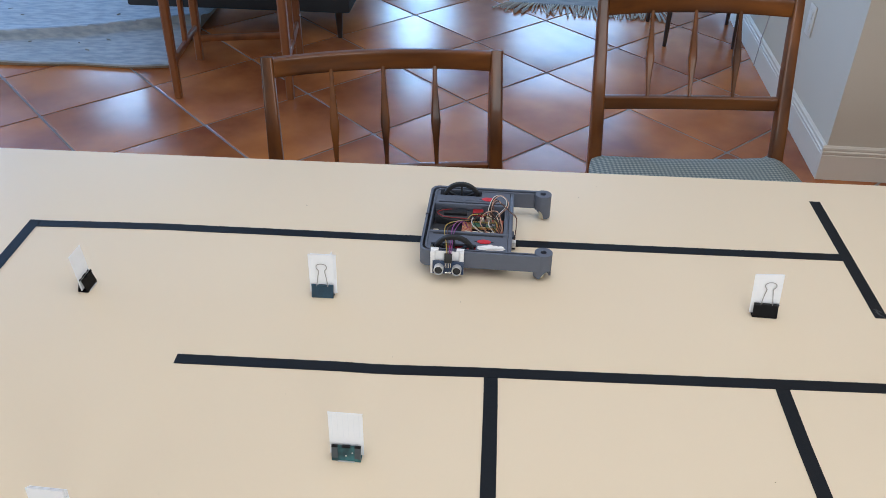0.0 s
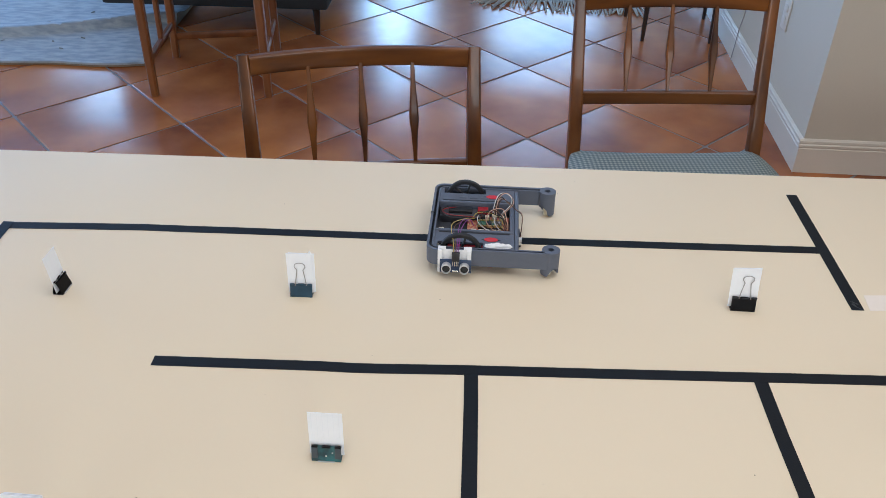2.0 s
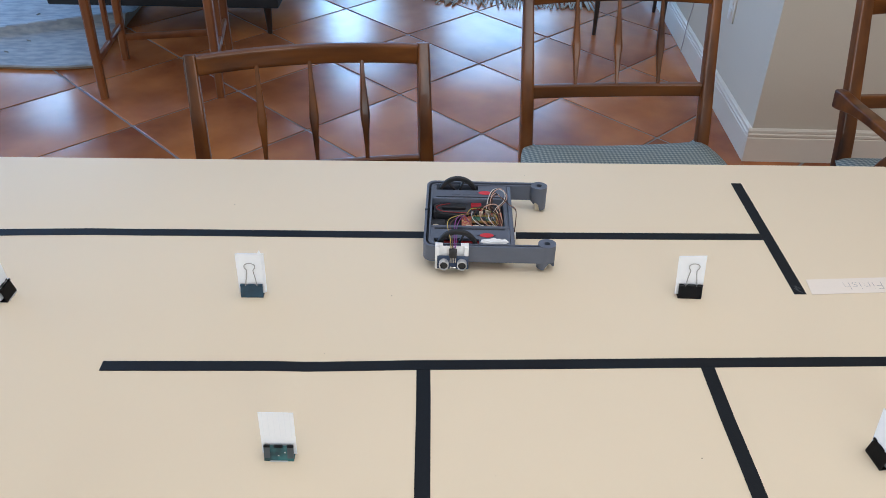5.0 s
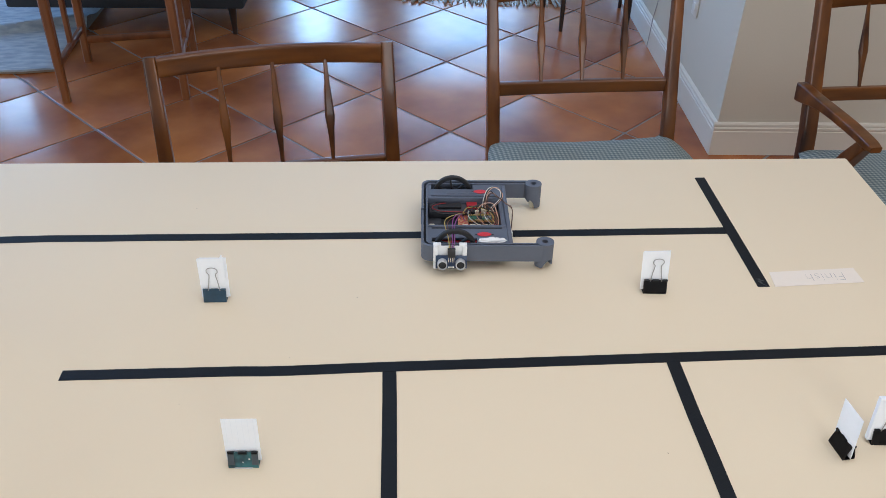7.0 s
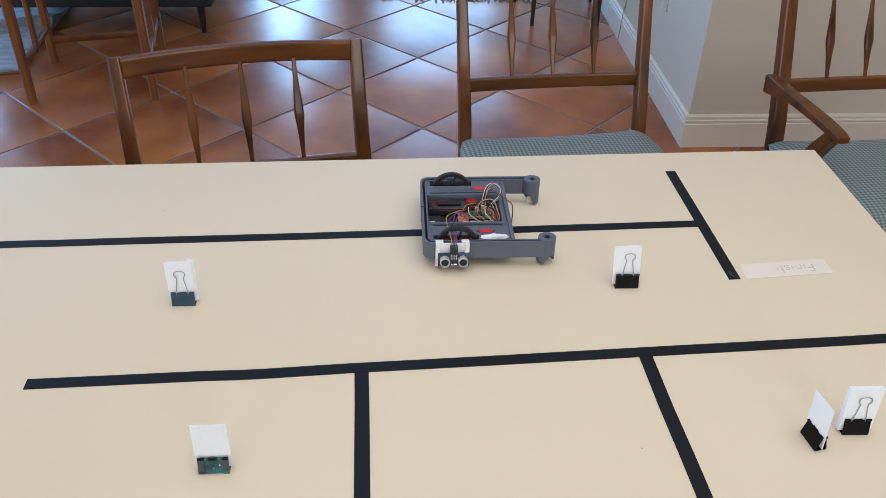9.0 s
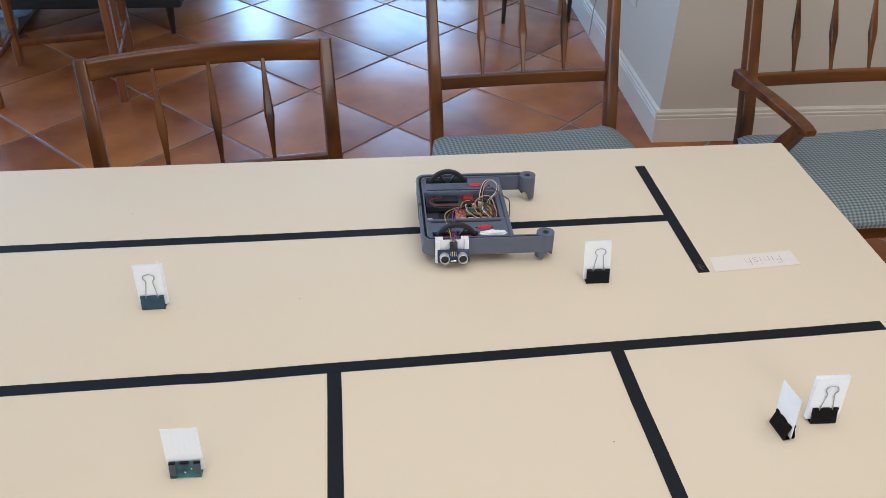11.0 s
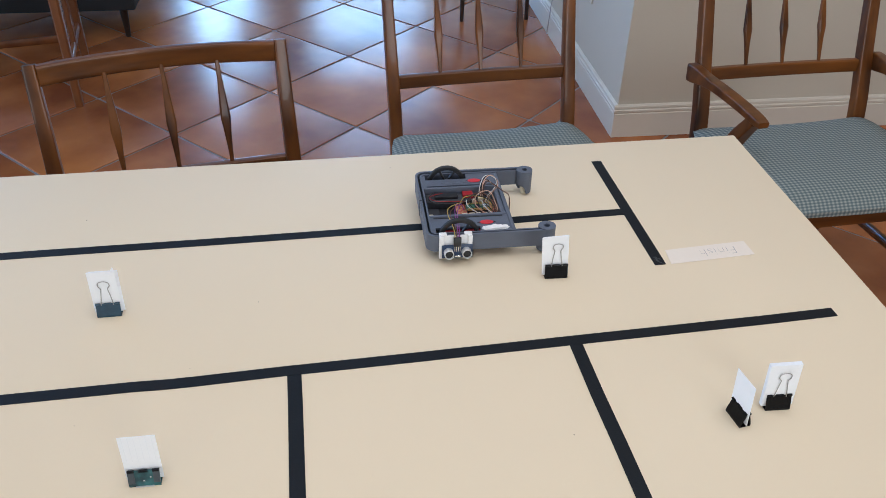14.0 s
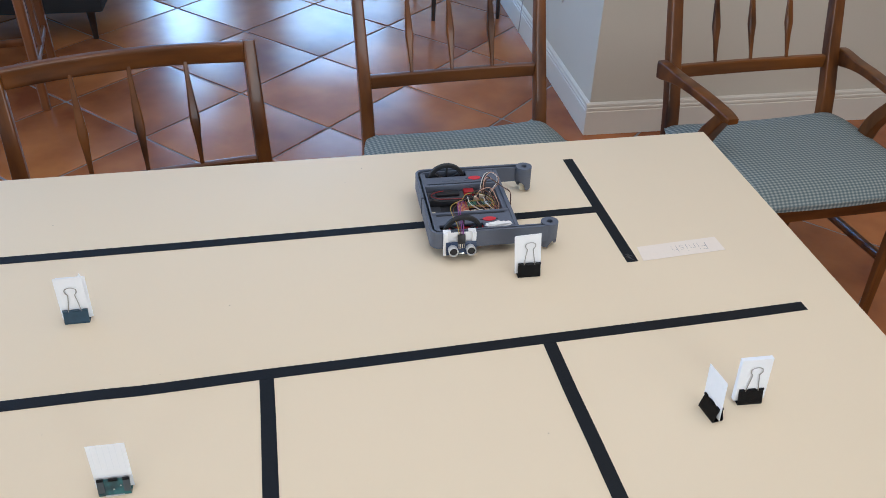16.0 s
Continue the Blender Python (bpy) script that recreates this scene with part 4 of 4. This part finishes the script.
        part("tyre", lathe(bmesh.new(), [(0.0256, -0.0033), (0.0290, -0.0033), (WHEEL_R, -0.0020), (WHEEL_R, 0.0020), (0.0290, 0.0033), (0.0256, 0.0033), (0.0256, -0.0033)], turned, 40, capped=False), RUBBER, wheel)
        part("rim", lathe(bmesh.new(), [(0.0238, -0.0030), (0.0255, -0.0030), (0.0255, 0.0030), (0.0238, 0.0030), (0.0238, -0.0030)], turned, 32, capped=False), BLACK_PLASTIC, wheel)
        for k in range(3):
            part("spoke", boxed(-0.0016, 0.0016, -0.002, 0.002, -0.0240, 0.0240, 0.0005, pose(0, 0, 0, 0, 60 * k, 0)), BLACK_PLASTIC, wheel)
        part("hub", lathe(bmesh.new(), [(0.005, -0.0042), (0.005, 0.0042)], turned, 14), BLACK_PLASTIC, wheel)
    # open bay: floor darkened with the shade colour, battery pack, circuit boards
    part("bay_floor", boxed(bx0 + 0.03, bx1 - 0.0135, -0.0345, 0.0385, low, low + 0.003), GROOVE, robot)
    part("back_plate", boxed(bx0 + 0.0097, bx0 + 0.0296, -0.0345, 0.0385, low, low + 0.004), DARK_FOAM, robot)
    pack = part("battery_pack", boxed(-0.083, -0.026, 0.014, 0.037, 0.0236, 0.0365, 0.0015), DARK_FOAM, robot, "dark grey battery pack")
    part("pack_lid", boxed(-0.070, -0.034, 0.020, 0.032, 0.0367, 0.0415, 0.0008), BLACK_PLASTIC, pack)
    part("plug", boxed(-0.0255, -0.014, 0.011, 0.0205, 0.034, 0.0415, 0.001), BLACK_PLASTIC, robot, "black power plug")
    part("terminal_block", boxed(-0.026, -0.010, 0.0268, 0.0378, 0.0235, 0.0435, 0.0008), DARK_RED, robot, "red terminal block")
    part("weight_disc", lathe(bmesh.new(), [(0.0125, 0.0238), (0.0125, 0.030), (0.0118, 0.0312)], pose(-0.058, -0.012, 0), 24), BLACK_PLASTIC, robot, "round dark buzzer beside the pack")
    part("tab", boxed(-0.083, -0.075, -0.011, -0.003, 0.0238, 0.030, 0.0008), CREAM_PLASTIC, robot, "pale plastic tab")
    board = part("main_board", boxed(-0.040, 0.0215, -0.031, 0.024, 0.0260, 0.0278), PCB_RED, robot, "red main circuit board")
    part("controller_board", boxed(-0.025, 0.011, -0.0105, 0.0065, 0.0320, 0.0334), PCB_GREEN, board, "green plug-in controller board")
    part("chip", boxed(-0.012, -0.004, -0.0055, 0.0025, 0.0336, 0.0346), BLACK_PLASTIC, board)
    part("shield", boxed(0.000, 0.009, -0.006, 0.003, 0.0336, 0.0351, 0.0004), STEEL, board)
    for y in (-0.0096, 0.0056):
        part("pin_row", boxed(-0.024, 0.010, y - 0.001, y + 0.001, 0.0280, 0.0352), GOLD, board)
        part("header", boxed(-0.0245, 0.0105, y - 0.0013, y + 0.0013, 0.0278, 0.0318), BLACK_PLASTIC, board)
    for i, (x, y) in enumerate(((-0.030, -0.022), (-0.019, -0.022), (-0.008, -0.022), (0.003, -0.022), (-0.012, 0.0165), (0.000, 0.0165), (0.0115, 0.0165))):
        part("connector", boxed(x - 0.004, x + 0.004, y - 0.0028, y + 0.0028, 0.0280, 0.0345 + 0.004 * (i == 5), 0.0005), CREAM_PLASTIC, board, "cream plug connector")
    board.location.z = 0.006
    for ob in (pack,):
        ob.location.z = 0.004
    rng = random.Random(5)
    for i in range(34):
        x, y = rng.uniform(-0.038, 0.019), rng.choice((-0.028, -0.017, 0.012, 0.021)) + rng.uniform(-0.002, 0.002)
        part("component", boxed(x - 0.0012, x + 0.0012, y - 0.0008, y + 0.0008, 0.0279, 0.0294), (BLACK_PLASTIC, CREAM_PLASTIC, GOLD)[i % 3], board)
    # block in the shade colour where the slot would be dark
    part("rocker", boxed(0.0225, 0.0262, 0.000, 0.014, 0.030, 0.0420, 0.0006), GROOVE, robot, "dark block that stands in for shade in the bay's front slot")
    # crumpled white putty on the near deck
    bm = bmesh.new()
    bmesh.ops.create_icosphere(bm, subdivisions=4, radius=1)
    for v in bm.verts:
        n = noise.noise(v.co * 2.2 + Vector((3, 1, 7))) * 0.30 + noise.noise(v.co * 6) * 0.10
        v.co = Vector((v.co.x * 0.0205 * (1 + n * 0.5), v.co.y * 0.0050 * (1 + n), max(0.0, v.co.z) * 0.0050 * (1 + 1.6 * n)))
    blob = part("putty", bm, WHITE_PLASTIC, robot, "crumpled white putty stuck on the deck")
    blob.location = (0.0060, -0.0745, deck + 0.0001)

    # distance sensor in its white bracket on the near side
    sx0, sx1, ys = -0.0778, -0.0303, -hy
    bracket = part("sensor_bracket", boxed(sx0, sx1, ys - 0.0016, ys - 0.0006, 0.016, rim + 0.001, 0.0003), WHITE_PLASTIC, robot, "white printed sensor bracket")
    part("hook", boxed(sx0, sx0 + 0.011, ys - 0.0018, ys + 0.005, rim + 0.0006, rim + 0.0030, 0.0006), WHITE_PLASTIC, bracket)
    part("hook", boxed(sx1 - 0.011, sx1, ys - 0.0018, ys + 0.005, rim + 0.0006, rim + 0.0030, 0.0006), WHITE_PLASTIC, bracket)
    for x, w in ((sx0, 0.0062), (sx1 - 0.0062, 0.0062)):
        part("cheek", boxed(x, x + w, ys - 0.0062, ys - 0.0014, 0.015, rim + 0.002, 0.0008), WHITE_PLASTIC, bracket)
    part("shelf", boxed(sx0 + 0.0060, sx1 - 0.0060, ys - 0.0050, ys - 0.0014, 0.015, 0.036, 0.0004), WHITE_PLASTIC, bracket)
    mount = pose((sx0 + sx1) / 2 + 0.0018, ys - 0.0080, 0.0280, -12, 0, 0)
    sensor = part("sensor_board", boxed(-0.0222, 0.0222, -0.0008, 0.0008, -0.0095, 0.0105, 0.0002, mount), PCB_BLUE, bracket, "dark blue distance sensor board")
    for s in (-1, 1):
        aim = mount @ pose(s * 0.0128, 0, -0.0005, 90)
        part("transducer", lathe(bmesh.new(), [(0.0069, 0.0008), (0.0069, 0.0108), (0.0067, 0.0118), (0.0059, 0.0118), (0.0056, 0.0112), (0.0056, 0.0080)], aim, 28), ALLOY, sensor, "round silver transducer")
        part("grille", lathe(bmesh.new(), [(0.0055, 0.0080), (0.0055, 0.0090), (0.004, 0.0097), (0.0005, 0.0099)], aim, 24), MESH_GREY, sensor, "dark mesh grille")
    part("crystal", boxed(-0.0045, 0.0045, -0.0035, -0.0009, -0.008, -0.005, 0.001, mount), STEEL, sensor)
    for k in range(4):
        part("pin", boxed(-0.0042 + 0.0025 * k, -0.0034 + 0.0025 * k, -0.0028, -0.0012, 0.001, 0.010, 0, mount), STEEL, sensor)
    plug = part("plug", boxed(-0.0055, 0.0055, -0.0040, -0.0010, 0.0085, 0.0225, 0.0004, mount), BLACK_PLASTIC, sensor, "black four-way plug")

    # wiring
    def wire(colour, points, radius=0.00062):
        part("wire", tube(bmesh.new(), points, radius, 6, 5), WIRES[colour], robot, f"thin {colour} wire")

    top = mount @ Vector((0, -0.0025, 0.0225))
    for k, (colour, mid, end) in enumerate((("yellow", (-0.0610, -0.050, 0.0660), (-0.030, 0.006)), ("brown", (-0.0570, -0.052, 0.0640), (-0.024, 0.010)), ("purple", (-0.0500, -0.050, 0.0650), (-0.036, -0.010)), ("purple", (-0.0470, -0.054, 0.0620), (-0.030, -0.014)))):
        x = top.x - 0.0030 + 0.0020 * k
        wire(colour, [(x, top.y, top.z - 0.002), (x + 0.0008 * (k - 1.5), top.y + 0.012, rim + 0.008), mid, (mid[0] * 0.45 + end[0] * 0.55, -0.024, 0.0600), (*end, 0.042)], 0.00060)
    for k, colour in enumerate(("yellow", "black", "black", "brown", "black", "peach")):
        j = rng.uniform(-0.003, 0.003)
        wire(colour, [(-0.034 + 0.004 * k, 0.004 + j, 0.0415), (-0.026 + 0.004 * k, 0.009 + j, 0.050 + 0.0012 * k), (-0.008 + 0.004 * k, 0.010 - j, 0.051 + 0.0012 * k), (0.009 + 0.002 * k, 0.003 - 0.002 * k, 0.047), (0.013 + 0.0015 * k, -0.012 + j, 0.0420), (0.008 + 0.002 * k, -0.021 + j, 0.0400)], 0.00060)
    for k, colour in enumerate(("white", "black", "peach", "black", "white", "black", "brown")):
        j = rng.uniform(-0.004, 0.004)
        wire(colour, [(-0.022 + 0.005 * k, 0.013, 0.041), (-0.026 + 0.006 * k + j, 0.002, 0.049 - 0.0008 * k), (-0.024 + 0.006 * k, -0.013 + j, 0.047), (-0.012 + 0.005 * k, -0.024, 0.0435), (0.000 + 0.003 * k + j, -0.0295, 0.0425)], 0.00060)
    # bundle that loops up from the tall connector and back into the bay
    for k, colour in enumerate(("white", "black", "peach")):
        o = 0.0014 * k
        wire(colour, [(-0.003 + o, 0.0165, 0.042), (-0.001 + o, 0.023, 0.058), (0.005 + o, 0.029 - o, 0.0715), (0.015 + o, 0.031, 0.0735), (0.0245 + o, 0.028, 0.067 - o), (0.0225 + o, 0.022, 0.057), (0.012 + o, 0.018, 0.047), (0.008 + o, 0.012, 0.041)], 0.00058)
    # bundle that runs over the front wall to the sensor below
    for k, colour in enumerate(("black", "peach", "black", "brown")):
        o = 0.0013 * k
        wire(colour, [(0.001 + o, 0.0165, 0.042), (0.002 + o, 0.023, 0.060), (0.009 + o, 0.027, 0.069 - o), (0.018 + o, 0.023 - o, 0.063), (0.030 + 0.5 * o, 0.014 - o, 0.0575), (0.0400, 0.006 - o, 0.0545), (0.0415, 0.001 - o, 0.044), (0.0400, -0.008 - 0.5 * o, 0.022)], 0.00055)
    wire("red", [(-0.022, 0.016, 0.038), (-0.045, 0.010, 0.043), (-0.068, 0.009, 0.045), (-0.079, 0.018, 0.046), (-0.070, 0.026, 0.046), (-0.058, 0.027, 0.0475)], 0.0006)
    wire("black", [(-0.022, 0.013, 0.037), (-0.044, 0.007, 0.041), (-0.070, 0.006, 0.043), (-0.081, 0.020, 0.044), (-0.072, 0.029, 0.0475)], 0.0008)
    for y in (0.058, -0.056):
        wire("red", [(0.000, y * 0.7, 0.030), (-0.006, y * 0.55, 0.038), (-0.012, y * 0.3, 0.036)], 0.0007)
        wire("black", [(0.004, y * 0.7, 0.030), (-0.002, y * 0.55, 0.038), (-0.008, y * 0.3, 0.036)], 0.0007)
    # line sensor under the front, with its plug
    line = part("line_sensor", boxed(bx1 - 0.0050, bx1 + 0.0055, -0.018, 0.018, 0.0105, 0.0128), GROOVE, robot, "small dark line sensor board under the front")
    part("plug", boxed(bx1 + 0.0006, bx1 + 0.0062, -0.0175, -0.0085, 0.0130, 0.0225, 0.0006), WHITE_PLASTIC, line, "cream plug")
    part("bracket", boxed(bx1 + 0.0002, bx1 + 0.0030, -0.008, 0.008, 0.0130, 0.0260), GREY_PLA, line)
    part("caster", lathe(bmesh.new(), [(0.001, 0.0), (0.005, 0.0012), (0.0075, 0.006), (0.0075, low - 0.0028)], pose(bx1 - 0.016, 0, 0), 16), STEEL, robot, "steel ball caster")
    part("belly", boxed(bx0 + 0.02, bx1 - 0.006, -0.052, 0.052, low - 0.0030, low - 0.0002, 0.001), GREY_PLA, robot)
    for ob in robot.children:
        if not ob.name.startswith("wheel"):
            ob.location.z -= BODY_DROP
    return robot


robot = build_robot()
# ---- floor tiles, one by one ----
def lay_tiles():
    """Square tiles with softened edges, a little uneven, each an object on one of three shared meshes."""
    half = TILE / 2 - 0.0045
    meshes = []
    for k in range(3):
        bm = bmesh.new()
        rows = [rounded(-half, half, -half, half, 0.006, 2), rounded(-half + 0.0004, half - 0.0004, -half + 0.0004, half - 0.0004, 0.006, 2), rounded(-half + 0.0014, half - 0.0014, -half + 0.0014, half - 0.0014, 0.006, 2), rounded(-half + 0.004, half - 0.004, -half + 0.004, half - 0.004, 0.006, 2)]
        rings = [[bm.verts.new((x, y, z)) for x, y in row] for row, z in zip(rows, (-0.010, -0.0014, -0.0003, 0.0))]
        n = len(rings[0])
        for a, b in zip(rings, rings[1:]):
            for i in range(n):
                bm.faces.new((a[i], a[(i + 1) % n], b[(i + 1) % n], b[i]))
        bm.faces.new(rings[-1])
        meshes.append(mesh_of("tile", bm, TERRACOTTA, recalc=False))
    rng = random.Random(21)
    turn = Matrix.Rotation(radians(TILE_TURN), 3, "Z")
    back = ROOM.inverted()
    count = 0
    for i in range(-22, 23):
        for j in range(-22, 23):
            p = Vector((*TILE_ORIGIN, 0)) + turn @ Vector(((i + 0.5) * TILE, (j + 0.5) * TILE, 0))
            q = back @ p
            if not (LEFT_X - 0.05 < q.x < RIGHT_X + 0.05 and BACK_Y - 0.05 < q.y < FAR_Y + 0.05) or (q.x > cx + 0.34 and q.y > cy + 0.34):
                continue
            tile = new("tile", meshes[rng.randrange(3)])
            tile.parent = floor
            m = pose(p.x, p.y, rng.uniform(-0.0006, 0.0004), rng.uniform(-0.025, 0.025), rng.uniform(-0.025, 0.025), TILE_TURN + 90 * rng.randrange(4))
            tile.matrix_parent_inverse = floor.matrix_basis.inverted()
            tile.matrix_basis = m
            count += 1


lay_tiles()


# ---- what moves ----
RUN = [(0.0, 0.0), (0.5, 0.0100), (1.0, 0.0196), (1.5, 0.0296), (2.0, 0.0395), (2.5, 0.0492), (3.0, 0.0590), (3.5, 0.0698), (4.0, 0.0818), (4.8, 0.1000), (5.6, 0.1183),
       (6.5, 0.1390), (7.0, 0.1510), (7.5, 0.1624), (8.0, 0.1734), (8.5, 0.1842), (9.0, 0.1943), (9.8, 0.2100), (10.6, 0.2260), (11.5, 0.2437), (12.0, 0.2538), (12.5, 0.2638),
       (13.0, 0.2735), (13.5, 0.2850), (14.0, 0.2980), (14.5, 0.3093), (15.0, 0.3207), (15.5, 0.3325), (16.0, 0.3435)]


def motions():
    x, y, z = ROBOT_START
    walk(robot, [(t, pose(x + 1.009 * d, y - 0.002 * min(1, t / 7), z, 0, 0, ROBOT_TURN)) for t, d in RUN])
    for wheel in [o for o in robot.children if o.name.startswith("wheel")]:
        a, b, c = wheel.location
        walk(wheel, [(t, pose(a, b, c, 0, math.degrees(1.009 * d / WHEEL_R), 0)) for t, d in RUN])


motions()
